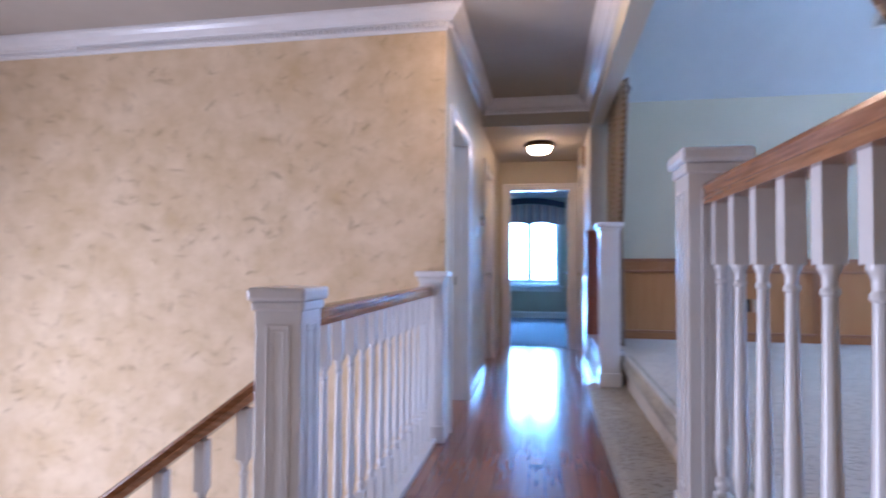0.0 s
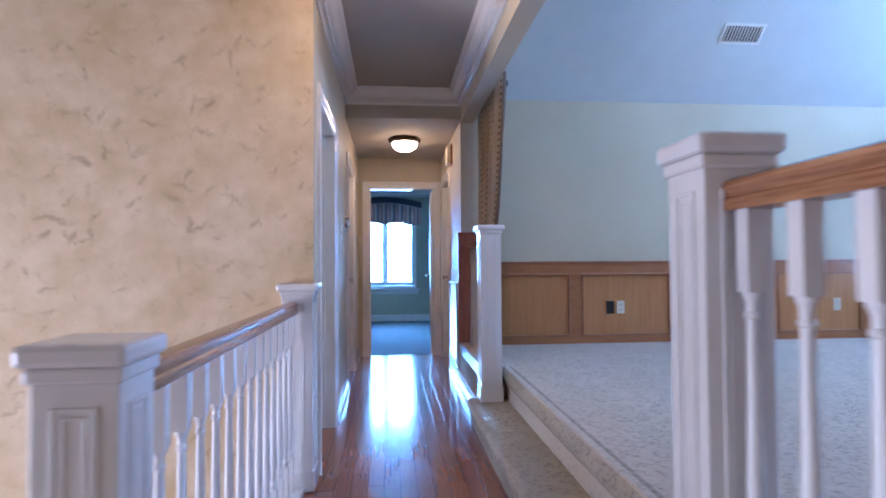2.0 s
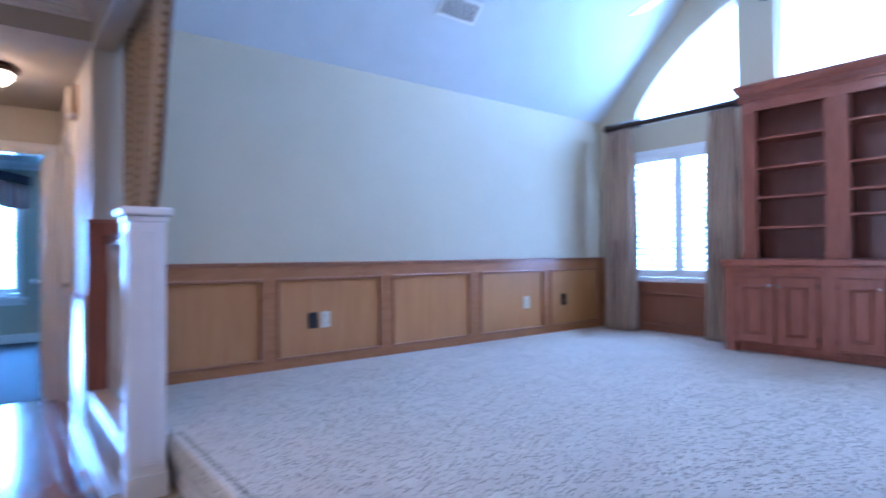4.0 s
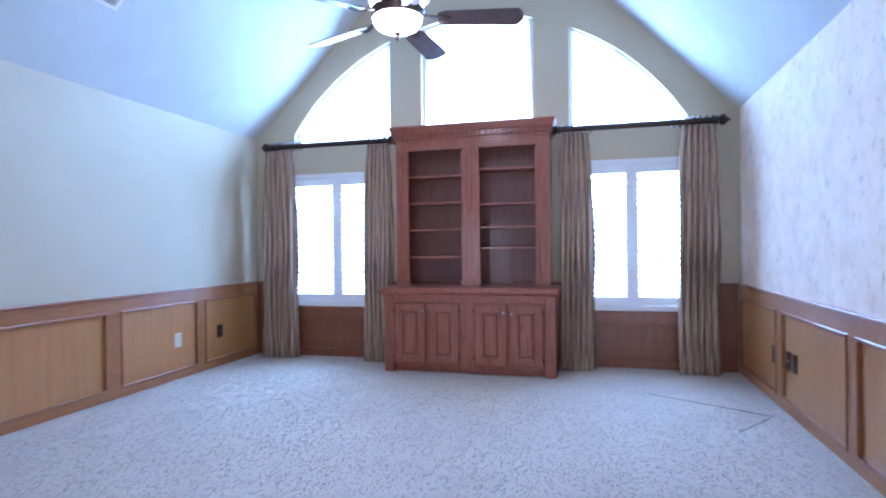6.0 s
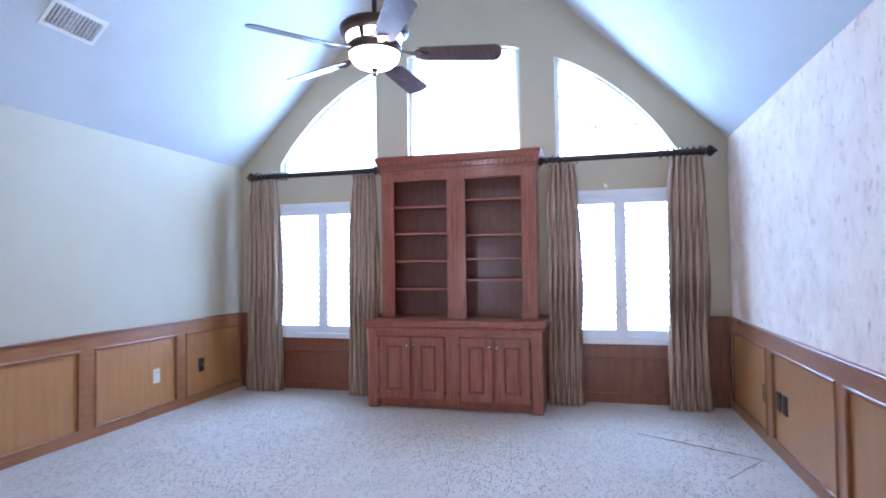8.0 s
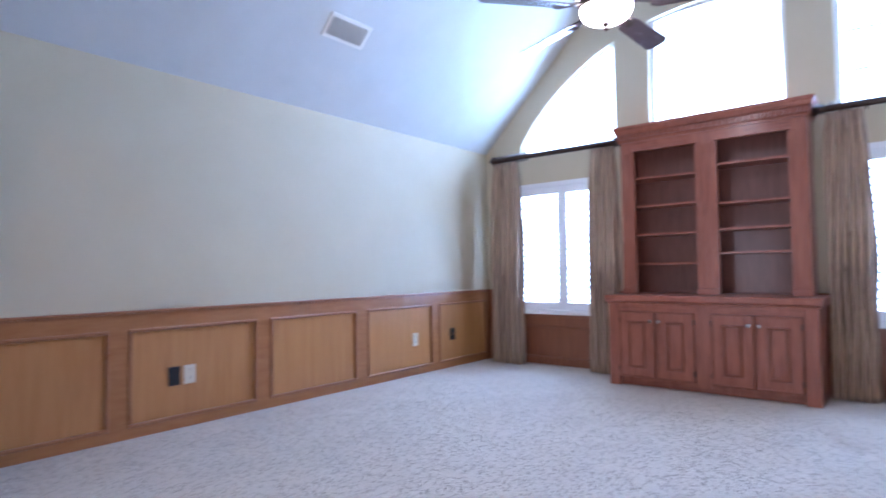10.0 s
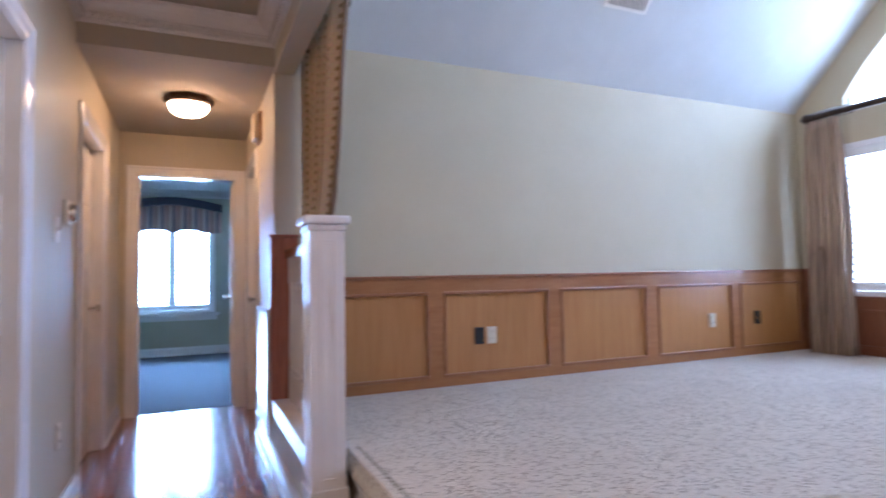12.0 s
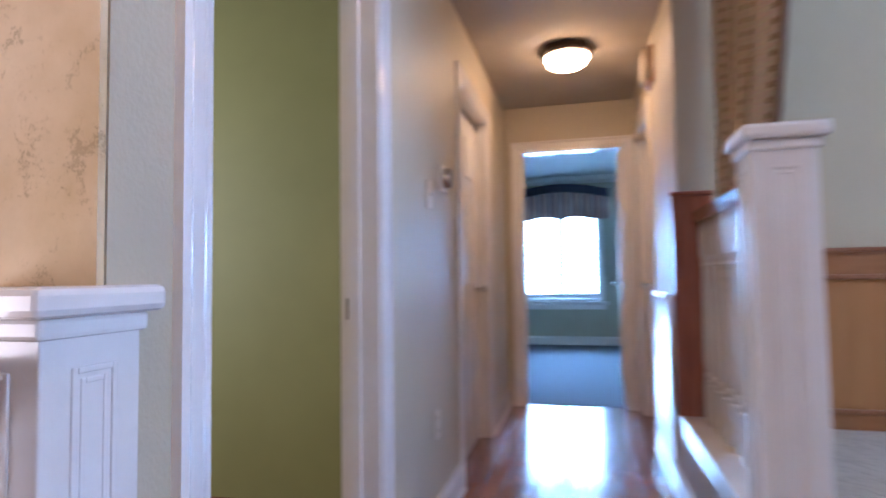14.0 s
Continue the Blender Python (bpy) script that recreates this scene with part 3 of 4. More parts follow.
tagged(part("trim_crown_bedroom", run(bmesh.new(), [(u * 0.8, v * 0.8) for u, v in CROWN], (-3.0, 11.25), (1.35, 11.25), (0, -1), 2.5), WHITE),
       "white crown moulding in the bedroom", "crown moulding", kind="structure")

SHOE = [(0, 0), (0.030, 0), (0.028, 0.012), (0.018, 0.02), (0.016, 0.095), (0.010, 0.11), (0.006, 0.125), (0, 0.125)]


def baseboard(p0, p1, normal, z=0.0, name="baseboard"):
    return tagged(part(name, run(bmesh.new(), SHOE, p0, p1, normal, z), WHITE), "white painted baseboard with a stepped top", "baseboard", kind="structure")


baseboard((LX, D1[1] + 0.078), (LX, D2[0] - 0.078), (1, 0))
baseboard((LX, D2[1] + 0.078), (LX, HALL_END), (1, 0))
baseboard((RX, 4.19), (RX, D3[0] - 0.078), (-1, 0))
baseboard((-3.0, 11.25), (1.35, 11.25), (0, -1), 0.004)

CASING = [(0, 0.0), (0.075, 0.0), (0.075, 0.018), (0.062, 0.022), (0.05, 0.016), (0.02, 0.014), (0.008, 0.010), (0, 0.010)]


def casing(name, kind, a, b, top, face, normal, label, depth, category="door frame"):
    """Moulded trim round a doorway from a to b, with its jamb. kind 'x': in a wall along x."""
    ob = thing(name, label, category, "structure")

    def at(u, v, z):
        return (u, face + normal * v, z) if kind == "x" else (face + normal * v, u, z)

    w = 0.075
    for s, e in ((-1, a), (1, b)):
        bm = bmesh.new()
        lo = [bm.verts.new(at(e + s * u, v, 0)) for u, v in CASING]
        hi = [bm.verts.new(at(e + s * u, v, top + u)) for u, v in CASING]
        n = len(lo)
        bm.faces.new(lo)
        bm.faces.new(hi[::-1])
        for i in range(n):
            bm.faces.new((lo[i], hi[i], hi[(i + 1) % n], lo[(i + 1) % n]))
        part("side_casing", bm, WHITE, ob)
        bm = bmesh.new()
        ins = 0.014
        pa, pb = sorted((e, e - s * ins))
        qa, qb = sorted((face + normal * 0.004, face - normal * depth))
        if kind == "x":
            box(bm, pa, pb, qa, qb, 0, top)
        else:
            box(bm, qa, qb, pa, pb, 0, top)
        part("jamb", bm, WHITE, ob)
        bm = bmesh.new()
        pa, pb = sorted((e - s * ins, e - s * (ins + 0.012)))
        qa, qb = sorted((face - normal * depth * 0.45, face - normal * depth * 0.75))
        if kind == "x":
            box(bm, pa, pb, qa, qb, 0, top)
        else:
            box(bm, qa, qb, pa, pb, 0, top)
        part("door_stop", bm, WHITE, ob)
    bm = bmesh.new()
    lo = [bm.verts.new(at(a - u, v, top + u)) for u, v in CASING]
    hi = [bm.verts.new(at(b + u, v, top + u)) for u, v in CASING]
    n = len(lo)
    bm.faces.new(lo)
    bm.faces.new(hi[::-1])
    for i in range(n):
        bm.faces.new((lo[i], hi[i], hi[(i + 1) % n], lo[(i + 1) % n]))
    part("head_casing", bm, WHITE, ob)
    qa, qb = sorted((face + normal * 0.004, face - normal * depth))
    part("head_jamb", B(a, b, qa, qb, top - 0.014, top) if kind == "x" else B(qa, qb, a, b, top - 0.014, top), WHITE, ob)
    return ob


d1 = casing("door_frame_1", "y", *D1, 2.01, LX, 1, "white moulded door casing round an open doorway", 0.12)
part("strike_plate", B(LX - 0.10, LX - 0.055, D1[1] - 0.019, D1[1] - 0.0145, 0.90, 0.965, bevel=0.001), BRONZE, d1, "dark worn metal strike plate")
casing("door_frame_2", "y", *D2, 2.035, LX, 1, "cream-lit white casing round an open doorway", 0.12)
casing("door_frame_3", "y", *D3, 2.03, RX, -1, "white moulded casing of a closed door", 0.12)
casing("door_frame_4", "x", *FD, 2.03, HALL_END, -1, "white moulded casing of the bedroom doorway", 0.12)


def panel_door(name, label, width, height=2.0):
    """A six-panel door lying in the plane y = 0 from the hinge at x = 0."""
    ob = thing(name, label, "door", "structure")
    part("leaf", B(0, width, -0.018, 0.018, 0.008, height, bevel=0.002), WHITE, ob)
    for x0, x1 in ((0.1, width / 2 - 0.04), (width / 2 + 0.04, width - 0.1)):
        for z0, z1 in ((0.2, 0.78), (0.98, 1.52), (1.62, 1.86)):
            for s in (-1, 1):
                y0, y1 = sorted((s * 0.0185, s * 0.025))
                part("raised_panel", B(x0, x1, y0, y1, z0, z1, bevel=0.006), WHITE, ob)
    for s in (-1, 1):
        bm = bmesh.new()
        lathe(bm, [(0.026, 0), (0.026, 0.006), (0.011, 0.01), (0.011, 0.035), (0.024, 0.042), (0.028, 0.055), (0.02, 0.066), (0.004, 0.07)], 14)
        bmesh.ops.rotate(bm, verts=bm.verts, matrix=Matrix.Rotation(radians(-90 * s), 3, "X"))
        bmesh.ops.translate(bm, verts=bm.verts, vec=(width - 0.065, s * 0.018, 0.95))
        part("knob", bm, CHROME, ob, "round nickel door knob", smooth=True)
    return ob


for i, (x0, x1, d) in enumerate(((LX - 0.12, LX + 0.0005, D1), (LX - 0.12, LX + 0.0005, D2), (RX - 0.0005, RX + 0.12, D3))):
    shell(f"floor_threshold_{i + 1}", B(x0, x1, d[0], d[1], -0.06, -0.003), PLANK, "dark oak threshold in the doorway", "floor")
door = panel_door("door_bedroom", "white six-panel door standing open into the bedroom", 0.74)
door.matrix_basis = pose(FD[1] - 0.02, HALL_END + 0.13, 0, 0, 0, 87)
door = panel_door("door_closet", "white six-panel door, shut", 0.81)
door.matrix_basis = pose(LX - 0.085, D2[0] + 0.015, 0, 0, 0, 90)
door = panel_door("door_side", "white six-panel door, shut", 0.72)
door.matrix_basis = pose(RX + 0.075, D3[0] + 0.015, 0, 0, 0, 90)


# windows with louvred shutters
def shutter_window(name, label, a, b, z0, z1, at, panels=2, tilt=35, pitch=0.062):
    """Built in the plane y = 0 facing -y; at places it."""
    ob = thing(name, label, "window", "structure")
    w = b - a
    frame_mesh = bmesh.new()
    for args in ((0, w, z1 - z0 - 0.045, z1 - z0), (0, w, 0, 0.045), (0, 0.045, 0.045, z1 - z0 - 0.045), (w - 0.045, w, 0.045, z1 - z0 - 0.045)):
        box(frame_mesh, args[0], args[1], -0.03, 0.03, args[2], args[3])
    part("window_frame", frame_mesh, SHUTTER, ob)
    part("window_pane", B(0.02, w - 0.02, 0.085, 0.089, 0.02, z1 - z0 - 0.02), GLASS, ob).visible_shadow = False
    pw = (w - 0.09) / panels
    h = z1 - z0 - 0.09
    louver = bmesh.new()
    lathe(louver, [(0.031, 0), (0.031, pw - 0.1)], 12)
    bmesh.ops.scale(louver, verts=louver.verts, vec=(1, 0.16, 1))
    bmesh.ops.rotate(louver, verts=louver.verts, matrix=Matrix.Rotation(radians(90), 3, "Y"))
    bmesh.ops.rotate(louver, verts=louver.verts, matrix=Matrix.Rotation(radians(90), 3, "X"))
    bmesh.ops.rotate(louver, verts=louver.verts, matrix=Matrix.Rotation(radians(tilt), 3, "X"))
    louver = mesh_of("louver", louver, SHUTTER, smooth=True)
    for i in range(panels):
        x = 0.045 + i * pw
        sh = bmesh.new()
        for args in ((x + 0.0004, x + 0.05, 0.047, 0.045 + h), (x + pw - 0.05, x + pw - 0.0004, 0.047, 0.045 + h),
                     (x + 0.05, x + pw - 0.05, 0.047, 0.12), (x + 0.05, x + pw - 0.05, h - 0.03, h + 0.045)):
            box(sh, args[0], args[1], -0.015, 0.015, args[2], args[3])
        sh = part("shutter", sh, SHUTTER, ob)
        z = 0.15
        while z < h - 0.05:
            piece("louver", louver, sh, (x + 0.05, 0, z))
            z += pitch
        part("tilt_rod", B(x + pw / 2 - 0.005, x + pw / 2 + 0.005, -0.040, -0.032, 0.15, h - 0.06), SHUTTER, ob)
    ob.matrix_basis = at
    return ob


for i, (a, b) in enumerate(W_LOW):
    w = shutter_window(f"window_{i + 1}", "white plantation shutters over a bright daylit window", a, b, *LOWZ, pose(EX + 0.02, b, LOWZ[0], 0, 0, -90), tilt=27)
w = shutter_window("window_3", "white louvred shutters over the bright bedroom window", BW[0], BW[1], BW[2], BW[3], pose(BW[0], 11.27, BW[2]), tilt=20)
part("window_sill", B(-0.06, BW[1] - BW[0] + 0.06, -0.075, -0.022, -0.045, 0.0, bevel=0.006), WHITE, w)
part("apron", B(-0.03, BW[1] - BW[0] + 0.03, -0.036, -0.022, -0.115, -0.045), WHITE, w)

# arched fanlight: three lights of one arch
for i, (a, b) in enumerate(W_HIGH):
    ob = thing(f"window_{i + 4}", "white framed light of an arched fanlight, glaring with daylight", "window", "structure")
    n = 24
    top = [(a + (b - a) * k / n, max(arc(a + (b - a) * k / n), HIGHZ + 0.02)) for k in range(n + 1)]
    outline = [(a, HIGHZ), (b, HIGHZ)] + top[::-1]
    c = Vector((sum(p[0] for p in outline) / len(outline), sum(p[1] for p in outline) / len(outline)))
    bm = bmesh.new()
    f = 0.04
    rings = []
    for x, inset in ((EX + 0.06, 0), (EX + 0.06, f), (EX + 0.10, f), (EX + 0.10, 0)):
        ring = []
        for y, z in outline:
            dy, dz = (c.x - y), (c.y - z)
            k = inset / max(0.2, math.hypot(dy, dz)) * 1.2
            ring.append(bm.verts.new((x, y + dy * k, z + dz * k)))
        rings.append(ring)
    m = len(outline)
    for r0, r1 in zip(rings, rings[1:] + rings[:1]):
        for k in range(m):
            bm.faces.new((r0[k], r0[(k + 1) % m], r1[(k + 1) % m], r1[k]))
    part("window_frame", bm, SHUTTER, ob)
    for k in (1, 2) if i == 0 else ():
        y = a + (b - a) * k / 3
        part("glazing_bar", B(EX + 0.075, EX + 0.085, y - 0.008, y + 0.008, HIGHZ, max(HIGHZ + 0.05, arc(y) - 0.02)), SHUTTER, ob)
    lim = max(p[1] for p in top)
    z = HIGHZ + 0.3 if i == 0 else 9.0
    while z < lim - 0.1:
        inside = [y for y, t in top if t > z]
        part("glazing_bar", B(EX + 0.0755, EX + 0.0845, min(inside), max(inside), z - 0.008, z + 0.008), SHUTTER, ob)
        z += 0.3

shell("backdrop_east", B(6.4, 6.42, -1.5, 7.5, 0.0, 6.5), DAYGLOW, "hazy white daylight outside the study windows", "backdrop")
shell("backdrop_north", B(-3.0, 2.5, 12.3, 12.32, -0.5, 4.0), DAYGLOW, "hazy white daylight outside the bedroom window", "backdrop")


# ---- newel posts and railings ----
def newel(name, label, x, y, z0, z1, w=0.132, cap=0.168):
    ob = thing(name, label, "newel post", group="white newel posts")
    ob.location = (x, y, z0)
    h, r = z1 - z0, w / 2
    part("post", B(-r, r, -r, r, 0, h - 0.06, bevel=0.003), WHITE, ob)
    for k in range(4):
        bm = bmesh.new()
        for o, t, d, q in ((0.034, 0.008, 0.0035, 0.0), (0.0205, 0.007, 0.0022, 0.014)):
            lo, hi = 0.135 + q, h - 0.098 - q
            for a, b, c, e in ((-o, t - o, lo, hi), (o - t, o, lo, hi), (t - o, o - t, hi - t, hi), (t - o, o - t, lo, lo + t)):
                box(bm, a, b, -r - d, -r + 0.001, c, e, bevel=0.0015)
        bmesh.ops.rotate(bm, verts=bm.verts, matrix=Matrix.Rotation(radians(90 * k), 3, "Z"))
        part("panel_moulding", bm, WHITE, ob)
    part("neck", B(-r - 0.008, r + 0.008, -r - 0.008, r + 0.008, h - 0.062, h - 0.036, bevel=0.006), WHITE, ob)
    part("cap", B(-cap / 2, cap / 2, -cap / 2, cap / 2, h - 0.036, h, bevel=0.010), WHITE, ob, "square cap with rounded edges")
    part("base_block", B(-r - 0.008, r + 0.008, -r - 0.008, r + 0.008, 0, 0.1, bevel=0.004), WHITE, ob)
    return ob


newel("newel_post", "white panelled newel post at the head of the stairs", -0.806, 1.214, 0.004, 0.997)
newel("newel_post", "white panelled newel post against the plaster wall", -0.781, 3.155, 0.004, 1.02, 0.15, 0.2)
newel("newel_post", "white panelled newel post beside the carpeted steps", 0.287, 1.232, C, 1.342, 0.128, 0.165)
newel("newel_post", "white panelled newel post standing on the carpeted step", 0.352, 4.10, 0.178, 1.373, 0.142, 0.19)


def baluster_mesh(h):
    bm = bmesh.new()
    s = 0.0165
    box(bm, -s, s, -s, s, 0, 0.16)
    top = h - 0.14
    prof = [(0.0165, 0.16), (0.012, 0.168), (0.017, 0.178), (0.017, 0.19), (0.010, 0.20), (0.013, 0.215), (0.0165, 0.25), (0.0155, 0.30)]
    prof += [(0.0120, 0.16 + (top - 0.16) * 0.62), (0.0098, top - 0.055), (0.0098, top - 0.046), (0.0130, top - 0.042), (0.0130, top - 0.036), (0.0102, top - 0.032), (0.0105, top - 0.018), (0.0135, top - 0.010), (0.0160, top - 0.006), (0.0160, top)]
    lathe(bm, prof, 12)
    box(bm, -s, s, -s, s, top, h)
    return mesh_of("baluster", bm, WHITE, smooth=True)


HANDRAIL = [(-0.03, -0.055), (0.03, -0.055), (0.03, -0.035), (0.024, -0.03), (0.031, -0.012), (0.028, -0.003), (0.014, 0.003), (-0.014, 0.003),
            (-0.028, -0.003), (-0.031, -0.012), (-0.024, -0.03), (-0.03, -0.035)]


def railing(name, label, x, y0, y1, foot, top, count, first=None, step=None):
    ob = thing(name, label, "railing")
    bm = bmesh.new()
    prism(bm, [(x + u, y0, top + v) for u, v in HANDRAIL], (0, y1 - y0, 0))
    part("handrail", bm, OAKRAIL, ob, "varnished oak handrail", smooth=True)
    me = baluster_mesh(top - 0.055 - foot)
    for i in range(count):
        y = y0 + (y1 - y0) * (i + 0.5) / count if first is None else first - i * step
        piece("baluster", me, ob, (x, y, foot))
    return ob


railing("railing", "white turned balusters under an oak handrail beside the stair well", -0.806, 1.28, 3.085, 0.03, 0.928, 14)
railing("railing", "white turned balusters under an oak handrail on the study ledge", 0.287, 0.2, 1.168, C, 1.259, 8, 1.136, 0.1265)
railing("railing", "short run of white balusters between newel and wall", 0.385, 4.17, 5.215, C + 0.03, 1.295, 9)
part("trim_landing_edge", B(-0.93, -0.745, 1.14, 3.163, -0.25, 0.03, bevel=0.004), WHITE)
tagged(bpy.data.objects["trim_landing_edge"], "white painted edge board of the landing", "trim", kind="structure")
bm = bmesh.new()
box(bm, RX, 0.47, 4.18, NY, 0, C - 0.002)
shell("wall_stringer", bm, GREIGE, "low painted side of the raised study floor", "wall")
ob = tagged(part("trim_ledge", B(RX - 0.018, 0.47, 4.172, NY, C, C + 0.03, bevel=0.005), WHITE), "glossy white ledge under the short railing", "trim", kind="structure")
part("fascia", B(RX - 0.010, RX, 4.182, NY, C - 0.07, C), WHITE, ob)

# stairs going down towards the west, with their sloping rail
flight = thing("staircase", "stairs descending beside the landing", "stairs", "structure")
for i in range(14):
    z = -0.19 * (i + 1)
    part("tread", B(-0.93 - 0.255 * (i + 1), -0.93 - 0.255 * i + 0.02, 0.19, 1.20, z - 0.04, z, bevel=0.006), OAKRAIL_X, flight)
    part("riser", B(-0.95 - 0.255 * i, -0.93 - 0.255 * i, 0.19, 1.20, z, z + 0.15), WHITE, flight)
rail = thing("stair_railing", "sloping oak handrail on white balusters down the stairs", "railing")
bm = bmesh.new()
L, drop = 3.4, 3.4 * 0.19 / 0.255
prism(bm, [(-0.87, 1.214 + u, 0.76 + v) for u, v in HANDRAIL], (-L, 0, -drop))
part("handrail", bm, OAKRAIL_X, rail, "varnished oak handrail", smooth=True)
me = baluster_mesh(0.84)
for i in range(26):
    x = -0.87 - 0.1275 * (i + 0.5)
    piece("baluster", me, rail, (x, 1.214, 0.76 - (-0.87 - x) * 0.19 / 0.255 - 0.055 - 0.84))


# ---- wainscot ----
def wainscot(name, label, kind, face, normal, a, b, panels, z0, z1, wood=None):
    """Panelling on a wall. panels: spans along the wall; z0: floor, z1: top."""
    ob = thing(name, label, "wainscot", "structure")
    t = 0.018

    def slab(pname, u0, u1, v0, v1, c, d, material, parent=ob, bevel=0.0):
        q0, q1 = sorted((face + normal * v0, face + normal * v1))
        return part(pname, B(u0, u1, q0, q1, c, d, bevel=bevel) if kind == "x" else B(q0, q1, u0, u1, c, d, bevel=bevel), material, parent)

    lo, hi = z0 + 0.062, z1 - 0.110
    slab("top_rail", a, b, 0.001, t, hi, z1 - 0.018, wood or MAPLE_H)
    slab("cap", a, b, 0.001, t + 0.014, z1 - 0.018, z1, wood or MAPLE_T, bevel=0.004)
    slab("cap_bead", a, b, 0.001, t + 0.006, z1 - 0.030, z1 - 0.0185, wood or MAPLE_T)
    slab("bottom_rail", a, b, 0.001, t, z0, lo, wood or MAPLE_H)
    edges = [a] + [v for p in panels for v in p] + [b]
    for u0, u1 in zip(edges[::2], edges[1::2]):
        if u1 - u0 > 0.005:
            slab("stile", u0, u1, 0.001, t, lo, hi, wood or (MAPLE_T if u1 - u0 < 0.05 else MAPLE_H))
    for u0, u1 in panels:
        p = slab("panel", u0, u1, 0.001, 0.005, lo, hi, wood or MAPLE)
        m = 0.020
        for args in ((u0, u1, hi - m, hi), (u0, u1, lo, lo + m), (u0, u0 + m, lo + m, hi - m), (u1 - m, u1, lo + m, hi - m)):
            slab("panel_moulding", args[0], args[1], 0.0055, t + 0.007, args[2], args[3], wood or MAPLE_T, p, bevel=0.005)
    return ob


WT = 1.124
wainscot("wainscot_north", "honey-brown maple wainscot with framed panels", "x", NY, -1, RX + 0.12, EX, [(0.50, 1.285), (1.388, 2.226), (2.330, 3.145), (3.262, 4.098), (4.195, 4.985)], C, WT)
wainscot("wainscot_south", "honey-brown maple wainscot with framed panels", "x", SY, 1, 0.62, EX, [(0.80, 1.79), (1.885, 2.88), (2.976, 3.951), (4.063, 5.0)], C, WT)
E1, E2 = W_LOW
wainscot("wainscot_east", "maple wainscot under the windows, coloured darker for shade", "y", EX, -1, SY + 0.026, E1[0] - 0.02, [(SY + 0.09, E1[0] - 0.06)], C, WT, wood=MAPLE_SHADED)
for a, b in ((E1[0] - 0.02, E1[1] + 0.02), (E2[0] - 0.02, E2[1] + 0.02)):
    wainscot("wainscot_east", "maple wainscot under the windows, coloured darker for shade", "y", EX, -1, a, b, [(a + 0.06, b - 0.06)], C, LOWZ[0], wood=MAPLE_SHADED)
wainscot("wainscot_east", "maple wainscot behind the bookcase, coloured darker for shade", "y", EX, -1, E1[1] + 0.02, E2[0] - 0.02, [(E1[1] + 0.1, E2[0] - 0.1)], C, WT, wood=MAPLE_SHADED)
wainscot("wainscot_east", "maple wainscot beside the window, coloured darker for shade", "y", EX, -1, E2[1] + 0.02, NY - 0.026, [(E2[1] + 0.06, NY - 0.09)], C, WT, wood=MAPLE_SHADED)
bm = B(RX - 0.03, RX + 0.135, NY - 0.026, NY - 0.002, C + 0.03, 1.365)
ob = tagged(part("wainscot_end", bm, CHERRY), "dark red-brown wooden end post of the wainscot", "wainscot", kind="structure")
part("cap", B(RX - 0.036, RX + 0.14, NY - 0.038, NY - 0.002, 1.365, 1.385, bevel=0.005), CHERRY, ob)


# ---- wall plates ----
def plate(name, label, category, m, material, kind="outlet", w=0.072, h=0.115):
    """A cover plate in the plane y = 0 facing -y."""
    ob = thing(name, label, category)
    part("cover", B(-w / 2, w / 2, -0.006, 0, -h / 2, h / 2, bevel=0.002), material, ob)
    if kind == "outlet":
        for z in (-0.025, 0.025):
            part("socket", B(-0.016, 0.016, -0.0085, -0.006, z - 0.014, z + 0.014, bevel=0.001), material, ob)
            for x in (-0.006, 0.006):
                part("slot", B(x - 0.0015, x + 0.0015, -0.0092, -0.0085, z - 0.002, z + 0.008), BLACKP, ob)
    if kind == "switch":
        for x in ((0,) if w < 0.1 else (-0.023, 0.023)):
            part("toggle", B(x - 0.005, x + 0.005, -0.018, -0.006, -0.004, 0.014, bevel=0.001), material, ob)
    if kind == "jack":
        part("socket", B(-0.012, 0.012, -0.009, -0.006, -0.012, 0.012, bevel=0.002), CHROME, ob)
    ob.matrix_basis = m
    return ob


PN = NY - 0.006
plate("wall_jack", "small black cover plate on a wainscot panel", "wall plate", pose(1.657, PN, 0.705), BLACKP, "")
plate("wall_outlet", "ivory electrical outlet on a wainscot panel", "outlet", pose(1.754, PN, 0.705), IVORY)
plate("wall_outlet", "ivory electrical outlet on a wainscot panel", "outlet", pose(3.862, PN, 0.705), IVORY)
plate("wall_jack", "small black cover plate on a wainscot panel", "wall plate", pose(4.41, PN, 0.705), BLACKP, "jack")
PS = SY + 0.006
plate("wall_jack", "small black cover plate on a wainscot panel", "wall plate", pose(4.152, PS, 0.70, 0, 0, 180), BLACKP, "jack")
plate("wall_jack", "black cover plate with a nickel socket", "wall plate", pose(3.855, PS, 0.715, 0, 0, 180), BLACKP, "jack")
plate("wall_switch", "black cover plate on a wainscot panel", "wall plate", pose(3.74, PS, 0.715, 0, 0, 180), BLACKP, "")
plate("wall_switch", "ivory light switch on the hallway wall", "switch", pose(LX, 4.78, 1.36, 0, 0, 90), IVORY, "switch")
plate("wall_outlet", "ivory electrical outlet low on the hallway wall", "outlet", pose(LX, 4.86, 0.42, 0, 0, 90), IVORY)

ob = thing("thermostat", "round-faced thermostat on a white wall plate", "thermostat")
part("backplate", B(LX, LX + 0.014, 4.93, 5.05, 1.40, 1.52, bevel=0.004), IVORY, ob)
bm = lathe(bmesh.new(), [(0.045, 0), (0.045, 0.02), (0.038, 0.032), (0.01, 0.034)], 20)
bmesh.ops.rotate(bm, verts=bm.verts, matrix=Matrix.Rotation(radians(90), 3, "Y"))
